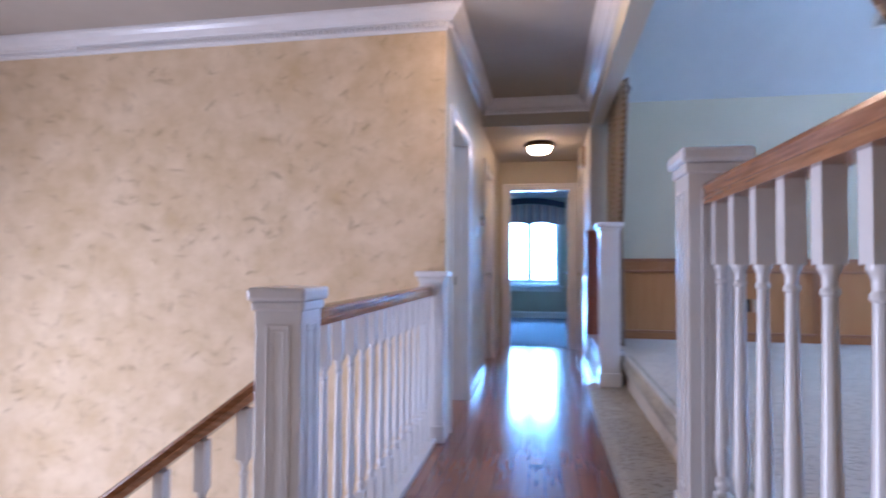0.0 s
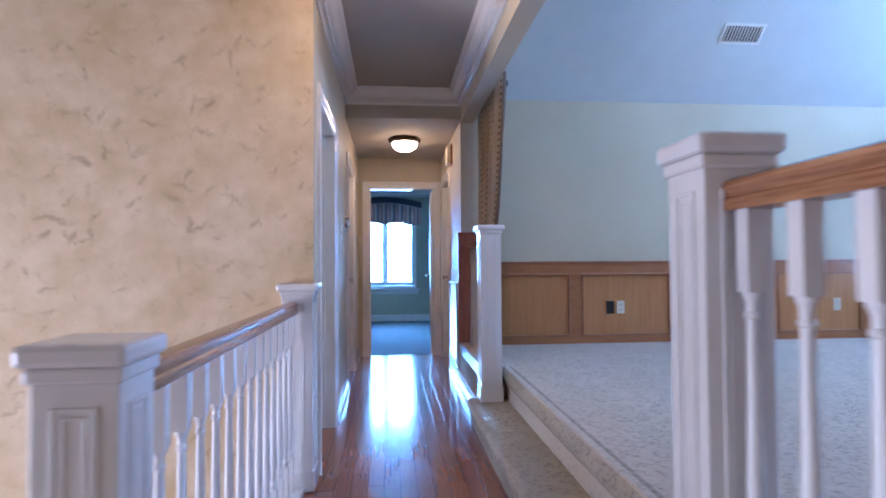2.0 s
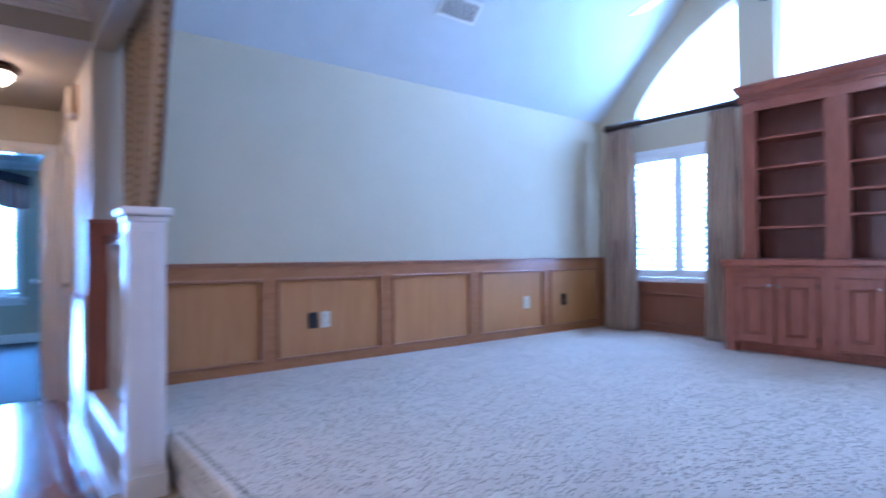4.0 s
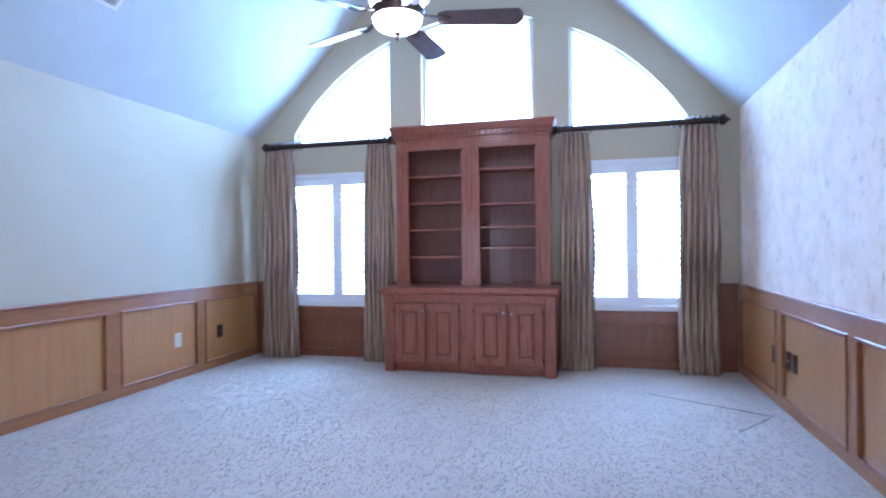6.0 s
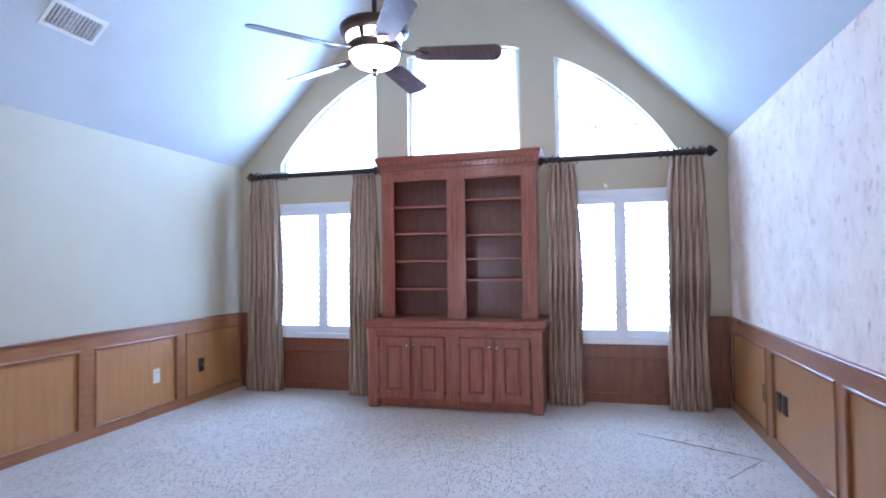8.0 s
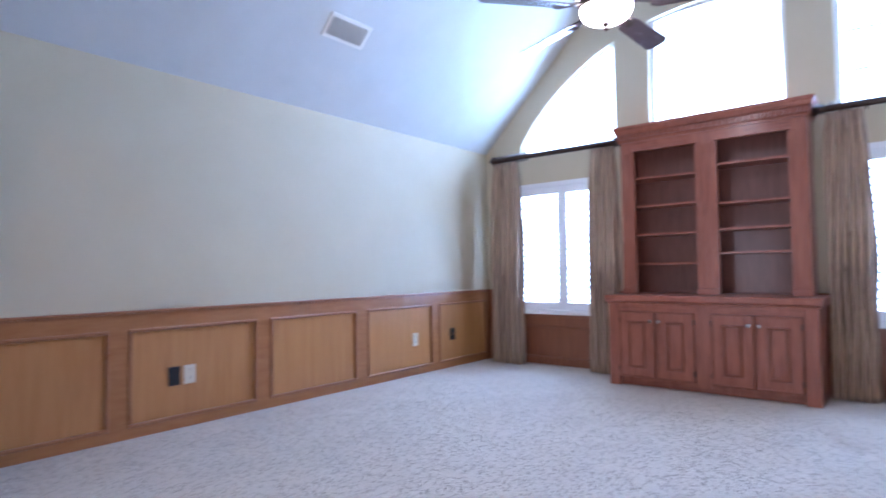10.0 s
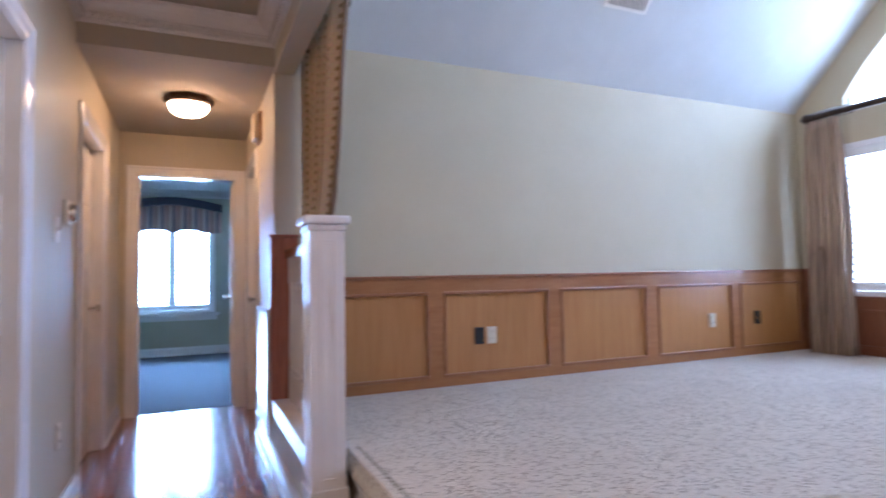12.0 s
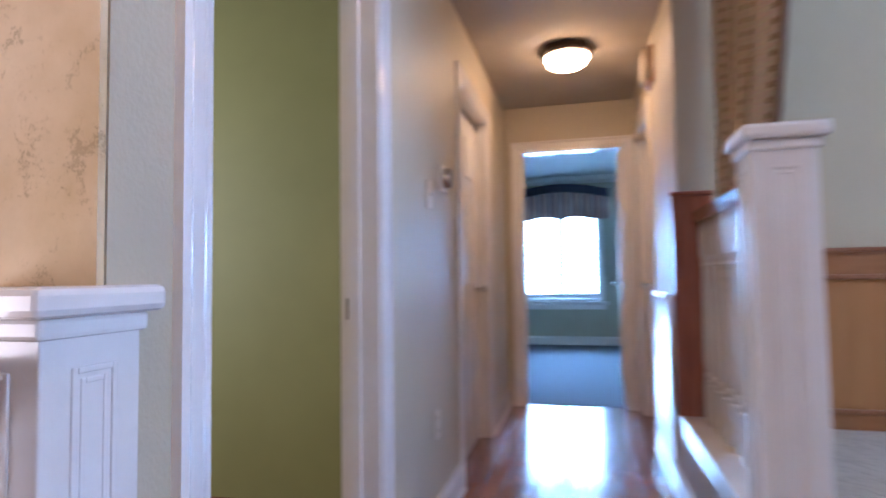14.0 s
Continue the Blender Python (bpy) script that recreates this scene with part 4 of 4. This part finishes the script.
bmesh.ops.translate(bm, verts=bm.verts, vec=(LX + 0.014, 4.99, 1.46))
part("dial", bm, CHROME, ob, "shiny metal dial", smooth=True)

ob = thing("door_chime", "cream door chime box with a wooden frame", "door chime")
part("case", B(RX - 0.058, RX - 0.020, 5.90, 6.06, 2.12, 2.30, bevel=0.008), IVORY, ob)
part("backboard", B(RX - 0.020, RX - 0.001, 5.885, 6.075, 2.105, 2.315, bevel=0.003), MAPLE_T, ob, "brown wooden backboard")

ob = thing("air_grille", "white louvred return air grille low on the hallway wall", "air grille")
gy0, gy1, gz0, gz1 = 5.50, 6.20, 0.14, 0.93
part("frame", wall_along_y(bmesh.new(), RX - 0.018, RX - 0.001, gy0, gy1, gz0, gz1, [(gy0 + 0.03, gy1 - 0.03, gz0 + 0.03, gz1 - 0.03)]), WHITE, ob)
part("backing", B(RX - 0.004, RX - 0.001, gy0 + 0.03, gy1 - 0.03, gz0 + 0.03, gz1 - 0.03), VENTDARK, ob)
bm = bmesh.new()
prism(bm, [(0, 0, 0), (-0.012, 0, -0.012), (-0.012, 0, -0.014), (0, 0, -0.003)], (0, gy1 - gy0 - 0.06, 0))
slat = mesh_of("slat", bm, WHITE)
for i in range(36):
    piece("slat", slat, ob, (RX - 0.004, gy0 + 0.03, gz0 + 0.055 + i * 0.02))


# ---- ceiling lamps ----
def ceiling_lamp(x, y, z, label):
    ob = thing("ceiling_lamp", label, "ceiling lamp", group="hallway ceiling lamps")
    ob.location = (x, y, z)
    bm = lathe(bmesh.new(), [(0.16, 0), (0.165, -0.012), (0.165, -0.03), (0.15, -0.046), (0.13, -0.05)], 8)
    part("canopy", bm, BRONZE, ob, "eight-sided dark bronze canopy")
    n = 10
    prof = [(0.128 * math.cos(radians(90 * i / n)) ** 0.75, -0.05 - 0.078 * math.sin(radians(90 * i / n))) for i in range(n)]
    part("shade", lathe(bmesh.new(), prof, 24), LAMPGLASS, ob, "glowing frosted glass bowl", smooth=True)
    part("finial", lathe(bmesh.new(), [(0.012, -0.122), (0.014, -0.132), (0.008, -0.142), (0.002, -0.150)], 10), BRONZE, ob, smooth=True)
    return ob


ceiling_lamp(-0.175, 6.02, SOFFIT, "lit flush ceiling lamp with a frosted bowl and bronze rim")
ceiling_lamp(-0.235, 2.76, TRAY, "lit flush ceiling lamp with a frosted bowl and bronze rim")


# ---- ceiling fan ----
fan = thing("ceiling_fan", "five-bladed dark bronze ceiling fan with a lit bowl", "ceiling fan")
fan.location = (2.997, 2.98, -0.022)
fan.rotation_euler = (0, 0, radians(-4))
part("downrod", lathe(bmesh.new(), [(0.014, 2.99), (0.014, roof(2.98) - 0.02)], 12), BRONZE, fan, smooth=True)
part("canopy", lathe(bmesh.new(), [(0.02, roof(2.98) - 0.12), (0.06, roof(2.98) - 0.10), (0.075, roof(2.98) + 0.03)], 20), BRONZE, fan, smooth=True)
part("motor_housing", lathe(bmesh.new(), [(0.03, 3.00), (0.10, 2.99), (0.185, 2.968), (0.198, 2.95), (0.194, 2.922), (0.17, 2.905), (0.14, 2.90)], 32), BRONZE, fan, smooth=True)
part("uplight_band", lathe(bmesh.new(), [(0.162, 2.902), (0.150, 2.862), (0.10, 2.858)], 32), FANGLASS, fan, "glowing glass band under the housing", smooth=True)
for k in range(5):
    a = radians(72 * k + 36)
    bm = B(0.146, 0.170, -0.014, 0.014, 2.855, 2.915, bevel=0.003)
    bmesh.ops.rotate(bm, verts=bm.verts, matrix=Matrix.Rotation(a, 3, "Z"))
    part("bracket", bm, BRONZE, fan)
part("hub", lathe(bmesh.new(), [(0.08, 2.86), (0.152, 2.858), (0.158, 2.84), (0.148, 2.81), (0.138, 2.803), (0.06, 2.80)], 32), BRONZE, fan, smooth=True)
n = 10
part("bowl", lathe(bmesh.new(), [(0.142 * math.cos(radians(88 * i / n)) ** 0.75, 2.803 - 0.083 * math.sin(radians(88 * i / n))) for i in range(n + 1)], 32), FANGLASS, fan,
     "glowing frosted glass bowl", smooth=True)
part("finial", lathe(bmesh.new(), [(0.022, 2.726), (0.025, 2.714), (0.011, 2.70), (0.015, 2.690), (0.004, 2.674)], 14), BRONZE, fan, smooth=True)
for k in range(5):
    rot = Matrix.Rotation(radians(72 * k), 3, "Z")
    bm = bmesh.new()
    out = []
    for i in range(9):
        a = radians(-90 + 180 * i / 8)
        out.append((0.685 + 0.045 * math.cos(a), 0.074 * math.sin(a), 0))
    out += [(0.27, 0.060, 0), (0.235, 0.040, 0), (0.235, -0.040, 0), (0.27, -0.060, 0)]
    prism(bm, out, (0, 0, 0.007))
    bmesh.ops.rotate(bm, verts=bm.verts, matrix=Matrix.Rotation(radians(-15), 3, "X"))
    bmesh.ops.translate(bm, verts=bm.verts, vec=(0, 0, 2.80))
    bmesh.ops.rotate(bm, verts=bm.verts, matrix=rot)
    blade = part("blade", bm, BLADE, fan)
    bm = bmesh.new()
    prism(bm, [(0.12, -0.012, 2.822), (0.2, -0.016, 2.806), (0.27, -0.04, 2.796), (0.31, -0.02, 2.794), (0.31, 0.02, 2.794), (0.27, 0.04, 2.796), (0.2, 0.016, 2.806), (0.12, 0.012, 2.822)], (0, 0, 0.006))
    bmesh.ops.rotate(bm, verts=bm.verts, matrix=rot)
    part("blade_iron", bm, BRONZE, blade)

# ---- ceiling vent on the north slope ----
vent = thing("ceiling_vent", "white louvred air vent on the sloping ceiling", "air vent")
part("frame", B(-0.185, 0.185, -0.09, -0.066, -0.012, 0.0), VENTMETAL, vent)
part("frame", B(-0.185, 0.185, 0.066, 0.09, -0.012, 0.0), VENTMETAL, vent)
for x in (-0.185, 0.160):
    part("frame", B(x, x + 0.025, -0.066, 0.066, -0.012, 0.0), VENTMETAL, vent)
part("backing", B(-0.160, 0.160, -0.066, 0.066, -0.006, -0.001), VENTDARK, vent)
bm = bmesh.new()
prism(bm, [(0, -0.066, 0.004), (0.002, -0.066, -0.016), (0.006, -0.066, -0.016), (0.004, -0.066, 0.004)], (0, 0.132, 0))
slat = mesh_of("slat", bm, VENTMETAL)
for i in range(12):
    piece("slat", slat, vent, (-0.150 + i * 0.0262, 0, -0.006))
vent.matrix_basis = pose(2.665, 4.768, roof(4.768), -45, 0, 0)


# ---- bookcase ----
def bookcase():
    ob = thing("bookcase", "tall cherry bookcase with empty shelves over four cupboard doors", "bookcase")
    y0, y1 = 2.19, 3.65
    fx, ux, back = 4.50, 4.745, EX - 0.034
    ct = 1.112
    # lower cabinet
    bm = bmesh.new()
    box(bm, fx + 0.012, back, y0 + 0.002, y1 - 0.002, C + 0.068, ct - 0.055)
    base = part("base_cabinet", bm, CHERRY, ob)
    for a, b in ((y0, y0 + 0.085), (y1 - 0.085, y1)):
        part("corner_post", B(fx - 0.004, fx + 0.07, a, b, C, ct - 0.056, bevel=0.004), CHERRY, ob)
    part("centre_stile", B(fx - 0.002, fx + 0.012, 2.865, 2.975, C + 0.04, ct - 0.056), CHERRY, ob)
    part("top_rail", B(fx - 0.001, fx + 0.012, y0 + 0.085, y1 - 0.085, ct - 0.125, ct - 0.056), CHERRY_H, ob)
    part("toe_board", B(fx + 0.06, fx + 0.08, y0 + 0.085, y1 - 0.085, C, C + 0.08), CHERRY_H, ob)
    part("side_panel", B(fx + 0.07, back, y1 - 0.012, y1 - 0.001, C, ct - 0.056), CHERRY, ob)
    part("side_panel", B(fx + 0.07, back, y0 + 0.001, y0 + 0.012, C, ct - 0.056), CHERRY, ob)
    part("countertop", B(fx - 0.025, back, y0 - 0.03, y1 + 0.03, ct - 0.055, ct, bevel=0.012), CHERRY_H, ob)
    part("counter_bead", B(fx - 0.012, back, y0 - 0.016, y1 + 0.016, ct - 0.072, ct - 0.0555, bevel=0.005), CHERRY_H, ob)
    edges = ((3.272, 3.560, -1), (2.980, 3.264, 1), (2.580, 2.862, -1), (2.285, 2.572, 1))
    z0, z1 = C + 0.075, ct - 0.128
    for a, b, side in edges:
        d = part("door", B(fx - 0.018, fx - 0.001, a, b, z0, z1, bevel=0.003), CHERRY, ob)
        m = 0.016
        for args in ((a, b, z1 - m, z1), (a, b, z0, z0 + m), (a, a + m, z0, z1), (b - m, b, z0, z1)):
            part("edge_bead", B(fx - 0.026, fx - 0.017, *args, bevel=0.004), CHERRY_RELIEF_SHADE, d)
        i0, i1, k0, k1 = a + 0.075, b - 0.075, z0 + 0.075, z1 - 0.075
        for args in ((i0, i1, k1 - 0.022, k1), (i0, i1, k0, k0 + 0.022), (i0, i0 + 0.022, k0, k1), (i1 - 0.022, i1, k0, k1)):
            part("panel_moulding", B(fx - 0.038, fx - 0.017, *args, bevel=0.010), CHERRY_RELIEF_SHADE, d)
        part("panel", B(fx - 0.023, fx - 0.0175, i0 + 0.022, i1 - 0.022, k0 + 0.022, k1 - 0.022, bevel=0.003), CHERRY, d)
        ky = a + 0.03 if side < 0 else b - 0.03
        bm = lathe(bmesh.new(), [(0.006, 0), (0.006, 0.012), (0.013, 0.018), (0.014, 0.026), (0.006, 0.032)], 12)
        bmesh.ops.rotate(bm, verts=bm.verts, matrix=Matrix.Rotation(radians(-90), 3, "Y"))
        bmesh.ops.translate(bm, verts=bm.verts, vec=(fx - 0.018, ky, z1 - 0.075))
        part("knob", bm, CHROME, d, "round nickel knob", smooth=True)
        hy = b - 0.002 if side < 0 else a + 0.002
        for z in (z0 + 0.07, z1 - 0.07):
            part("hinge", B(fx - 0.026, fx - 0.006, hy - 0.006, hy + 0.006, z - 0.02, z + 0.02, bevel=0.002), BLACKP, d)
    # upper case
    uz = 2.40
    bays = ((3.012, 3.498), (2.368, 2.850))
    u0, u1 = 2.245, 3.615
    part("back_panel", B(back - 0.012, back, u0, u1, ct, uz), CHERRY_SHADED, ob)
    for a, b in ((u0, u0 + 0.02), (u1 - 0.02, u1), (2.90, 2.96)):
        part("upright", B(ux + 0.022, back - 0.012, a, b, ct, uz), CHERRY_SHADED if a > 2.8 and b < 3 else CHERRY, ob)
    for a, b in ((u0, 2.368), (3.498, u1), (2.850, 3.012)):
        st = part("pilaster", B(ux, ux + 0.022, a, b, ct, uz, bevel=0.002), CHERRY, ob)
        w = b - a
        for k in range(3):
            y = a + w * (k + 1) / 4
            part("reed", B(ux - 0.007, ux + 0.001, y - 0.012, y + 0.012, ct + 0.06, uz - 0.10, bevel=0.004), CHERRY, st)
        part("plinth", B(ux - 0.012, ux + 0.0215, a - 0.004, b + 0.004, ct, ct + 0.05, bevel=0.004), CHERRY, st)
    part("head_rail", B(ux + 0.0005, ux + 0.0215, u0 + 0.1, u1 - 0.1, 2.315, uz), CHERRY_H, ob)
    for a, b in bays:
        part("bay_moulding", B(ux - 0.012, ux + 0.0, a - 0.02, b + 0.02, 2.315, 2.335, bevel=0.003), CHERRY_H, ob)
    heights = (((2.097, 1.860, 1.619, 1.372), bays[0]), ((2.142, 1.836, 1.632, 1.448), bays[1]))
    for zs, (a, b) in heights:
        for z in zs:
            part("shelf", B(ux + 0.03, back - 0.013, a - 0.06 if a > 2.9 else a - 0.10, b + 0.09 if a > 2.9 else b + 0.045, z - 0.018, z), CHERRY_H, ob)
        part("bay_floor", B(ux + 0.023, back - 0.013, a - 0.04, b + 0.04, ct + 0.001, ct + 0.006), CHERRY_SHADED, ob)
    part("case_top", B(ux + 0.001, back, u0, u1, uz, uz + 0.02), CHERRY_H, ob)
    # cornice with dentils, front and sides
    prof = [(0, 0), (0.052, 0), (0.052, -0.022), (0.046, -0.03), (0.038, -0.055), (0.032, -0.066), (0.020, -0.07), (0.020, -0.112), (0.012, -0.118), (0.012, -0.135), (0, -0.135)]
    zt = 2.535
    cor = part("cornice", run(bmesh.new(), prof, (ux, u1), (ux, u0), (-1, 0), zt, 1, 1), CHERRY_H, ob)
    part("cornice_return", run(bmesh.new(), prof, (back, u1), (ux, u1), (0, 1), zt, 0, 1), CHERRY_H, ob)
    part("cornice_return", run(bmesh.new(), prof, (ux, u0), (back, u0), (0, -1), zt, 1, 0), CHERRY_H, ob)
    part("cornice_lid", B(ux, back, u0, u1, zt - 0.12, zt - 0.002), CHERRY_H, ob)
    dm = mesh_of("dentil", B(-0.022, 0.0, -0.011, 0.011, -0.018, 0.018), CHERRY)
    part("dentil_gap_shade", B(ux - 0.0215, ux - 0.0195, u0, u1, zt - 0.110, zt - 0.072), CHERRY_RELIEF_SHADE, cor)
    for i in range(31):
        piece("dentil", dm, cor, (ux - 0.0225, u0 + 0.01 + i * (u1 - u0 - 0.02) / 30, zt - 0.090))
    return ob


bookcase()


# ---- curtains ----
def drape(name, label, levels, folds, depth, material, group):
    """A pleated cloth. Each level: height, both ends along y, mean plane x, fold depth, wander."""
    ob = thing(name, label, "curtain", group=group)
    nu, bm = folds * 10, bmesh.new()
    uv = bm.loops.layers.uv.new("UVMap")
    rows = []
    for lv, (z, ya, yb, x, amp, wob) in enumerate(levels):
        row = []
        for i in range(nu + 1):
            s = i / nu
            ph = s * folds * 2 * math.pi
            y = ya + (yb - ya) * s + 0.35 * depth * wob * math.sin(2 * ph + 0.4 * lv)
            dx = amp * depth * (math.sin(ph + 0.35 * math.sin(3.1 * s * folds + lv * 0.13)) + 0.25 * math.sin(2.3 * ph + 1.0))
            row.append(bm.verts.new((x + dx, y, z)))
        rows.append(row)
    for lv in range(len(rows) - 1):
        for i in range(nu):
            f = bm.faces.new((rows[lv][i], rows[lv][i + 1], rows[lv + 1][i + 1], rows[lv + 1][i]))
            f.smooth = True
            for loop, (u, v) in zip(f.loops, ((i, lv), (i + 1, lv), (i + 1, lv + 1), (i, lv + 1))):
                loop[uv].uv = (u / nu, levels[0][0] - levels[v][0])
    me = bpy.data.meshes.new("cloth")
    bm.to_mesh(me)
    bm.free()
    me.materials.append(material)
    cloth = new("cloth", me)
    cloth.parent = ob
    mod = cloth.modifiers.new("thickness", "SOLIDIFY")
    mod.thickness = 0.004
    return ob


def straight_levels(ya, yb, ztop, zbot, x, rng):
    mid, half = (ya + yb) / 2, (yb - ya) / 2
    out = []
    n = 24
    for i in range(n + 1):
        t = i / n
        z = ztop + (zbot - ztop) * t
        pinch = 0.80 + 0.10 * min(1, t * 8) + 0.10 * min(1, t * 2.0)
        amp = 0.75 if t < 0.02 else 0.42 if t < 0.06 else 0.75 + 0.25 * min(1, t * 1.6)
        drift = rng * math.sin(t * 2.4) * 0.012
        out.append((z, mid - half * pinch + drift, mid + half * pinch + drift, x, amp, 1.0))
    return out


ROD_X, ROD_Z = 4.875, 2.455
for k, (ya, yb) in enumerate(((0.895, 1.20), (1.90, 2.17), (3.70, 3.97), (4.71, 5.06))):
    drape("curtain", "floor-length striped tan and grey curtain in pleats", straight_levels(ya, yb, ROD_Z - 0.035, C + 0.006, ROD_X, (-1) ** k),
          6, 0.040, DRAPE, "study curtains")


def rod(name, label, p0, p1, radius, rings, category="curtain rod"):
    ob = thing(name, label, category)
    p0, p1 = Vector(p0), Vector(p1)
    L = (p1 - p0).length
    q = (p1 - p0).to_track_quat("Z", "Y").to_matrix().to_4x4()
    m = Matrix.Translation(p0) @ q

    def add(pname, prof, segs=14):
        bm = lathe(bmesh.new(), prof, segs)
        bm.transform(m)
        return part(pname, bm, BRONZE, ob, smooth=True)

    add("pole", [(radius, 0), (radius, L)])
    for s, z in ((1, L), (-1, 0)):
        add("finial", [(radius * v, z + s * w) for v, w in ((1, -0.005), (1.5, 0.0), (1.5, 0.012), (0.9, 0.018), (1.9, 0.045), (1.7, 0.065), (0.9, 0.085), (0.15, 0.11))])
    for d in rings:
        bm = bmesh.new()
        n, k = 16, 6
        R, r = radius * 1.65, 0.006
        vs = [[bm.verts.new(((R + r * math.cos(2 * math.pi * j / k)) * math.cos(2 * math.pi * i / n), (R + r * math.cos(2 * math.pi * j / k)) * math.sin(2 * math.pi * i / n), d + r * math.sin(2 * math.pi * j / k))) for j in range(k)] for i in range(n)]
        for i in range(n):
            for j in range(k):
                bm.faces.new((vs[i][j], vs[(i + 1) % n][j], vs[(i + 1) % n][(j + 1) % k], vs[i][(j + 1) % k]))
        bm.transform(m)
        part("ring", bm, BRONZE, ob, smooth=True)
    return ob


a = rod("curtain_rod", "dark bronze curtain pole with turned finials and rings", (ROD_X, 0.925, ROD_Z), (ROD_X, 2.16, ROD_Z), 0.025, [0.02 + i * 0.05 for i in range(7)] + [0.98 + i * 0.05 for i in range(5)])
b = rod("curtain_rod", "dark bronze curtain pole with turned finials and rings", (ROD_X, 3.72, ROD_Z), (ROD_X, 4.965, ROD_Z), 0.025, [0.0 + i * 0.05 for i in range(5)] + [0.92 + i * 0.05 for i in range(7)])
for ob, ys in ((a, (0.95, 2.05)), (b, (3.83, 4.95))):
    for y in ys:
        part("bracket", B(ROD_X, EX - 0.001, y - 0.008, y + 0.008, ROD_Z - 0.034, ROD_Z - 0.018), BRONZE, ob)


# tied-back curtains at both ends of the study opening
def tied(top, pulls, ends, plane):
    """top: the free edge at the pole; pulls: (height, shift of the free edge); ends: the tied edge."""
    lv = []
    for (z, shift), end in zip(pulls, ends):
        lv.append((z, top + shift, end, plane, 0.9, 0.8))
    return lv


HEIGHTS = (2.51, 2.38, 2.2, 2.0, 1.85, 1.7, 1.55, 1.42, 1.32, 1.2, 1.0, 0.7, C + 0.012)
NORTH_PULL = (0.0, 0.02, 0.09, 0.15, 0.20, 0.255, 0.33, 0.43, 0.50, 0.48, 0.43, 0.38, 0.35)
SOUTH_PULL = (0.0, 0.0, 0.05, 0.11, 0.19, 0.30, 0.42, 0.53, 0.64, 0.68, 0.69, 0.69, 0.69)
north_ends = [5.20 - 0.008 * min(i, 6) for i in range(13)]
south_ends = [0.30 + 0.012 * min(i, 6) for i in range(13)]
drape("curtain", "gold and brown striped curtain tied back beside the opening", tied(4.26, list(zip(HEIGHTS, NORTH_PULL)), north_ends, 0.49), 7, 0.042, DRAPE_GOLD, "tied-back curtains")
drape("curtain", "gold and brown striped curtain tied back beside the opening", tied(1.39, [(z, -p) for z, p in zip(HEIGHTS, SOUTH_PULL)], south_ends, 0.53), 7, 0.042, DRAPE_GOLD, "tied-back curtains")
for y0, y1 in ((0.32, 1.46), (4.44, 5.08)):
    ob = rod("curtain_rod", "short dark bronze curtain pole on the study side of the beam", (0.53, y0, 2.46), (0.53, y1, 2.46), 0.017, [0.04 + 0.07 * i for i in range(int((y1 - y0) / 0.07))])
    for y in (y0 + 0.08, y1 - 0.08):
        part("bracket", B(0.4555, 0.53, y - 0.008, y + 0.008, 2.425, 2.441), BRONZE, ob)

# ---- bedroom valance ----
val = thing("window_valance", "striped scalloped valance under a dark arched band", "valance")
bm = bmesh.new()
uv = bm.loops.layers.uv.new("UVMap")
va, vb, n = -1.12, 0.26, 60
rows = [[], []]
for i in range(n + 1):
    s = i / n
    x = va + (vb - va) * s
    hump = 0.10 * math.sin(math.pi * s)
    y = 11.13 + 0.012 * math.sin(s * 60)
    rows[0].append(bm.verts.new((x, y, 2.16 + hump)))
    low = 1.84 + 0.055 * abs(math.cos(s * math.pi * 3.0)) + (0.0 if 0.1 < s < 0.9 else -0.04)
    rows[1].append(bm.verts.new((x, y - 0.012 * math.sin(s * 45), low)))
for i in range(n):
    f = bm.faces.new((rows[0][i], rows[0][i + 1], rows[1][i + 1], rows[1][i]))
    f.smooth = True
    for loop, (u, v) in zip(f.loops, ((i, 0), (i + 1, 0), (i + 1, 1), (i, 1))):
        loop[uv].uv = (u / n, v)
me = bpy.data.meshes.new("skirt")
bm.to_mesh(me)
bm.free()
me.materials.append(VALANCE)
cloth = new("skirt", me)
cloth.parent = val
mod = cloth.modifiers.new("thickness", "SOLIDIFY")
mod.thickness = 0.006
bm = bmesh.new()
up = [(va - 0.01 + (vb - va + 0.02) * i / 24, 11.11, 2.285 + 0.10 * math.sin(math.pi * i / 24)) for i in range(25)]
prism(bm, up + [(x, y, z - 0.11) for x, y, z in up[::-1]], (0, 0.13, 0))
part("band", bm, NAVY, val, "dark arched band along the top")

# ---- hallway floor boards ----
PW = 0.0826
rows_x = int(math.ceil((RX - (-0.93)) / PW))
rng = random.Random(4)
boards = {}
for r in range(rows_x):
    x0 = RX - (r + 1) * PW
    x1 = RX - r * PW - 0.0016
    start = 3.262 if x1 < LX - 0.01 else -2.45
    stop = 3.17 if x1 < LX - 0.01 else HALL_END + 0.055
    y = -2.45 - rng.random() * 1.2
    while y < stop:
        L = rng.choice((0.9, 1.2, 1.5, 1.8))
        a, b = max(y, -2.45), min(y + L, stop)
        y += L
        if b - a < 0.05:
            continue
        lo = max(x0, LX + 0.002) if a > 3.0 and x0 < LX else max(x0, -0.93)
        if x1 - lo < 0.01:
            continue
        key = (round(x1 - lo, 4), round(b - a, 3))
        if key not in boards:
            boards[key] = mesh_of("board", B(0, x1 - lo, 0, b - a - 0.0016, -0.012, 0, bevel=0.0012), PLANK)
        piece("board", boards[key], floor, (lo, a, 0))
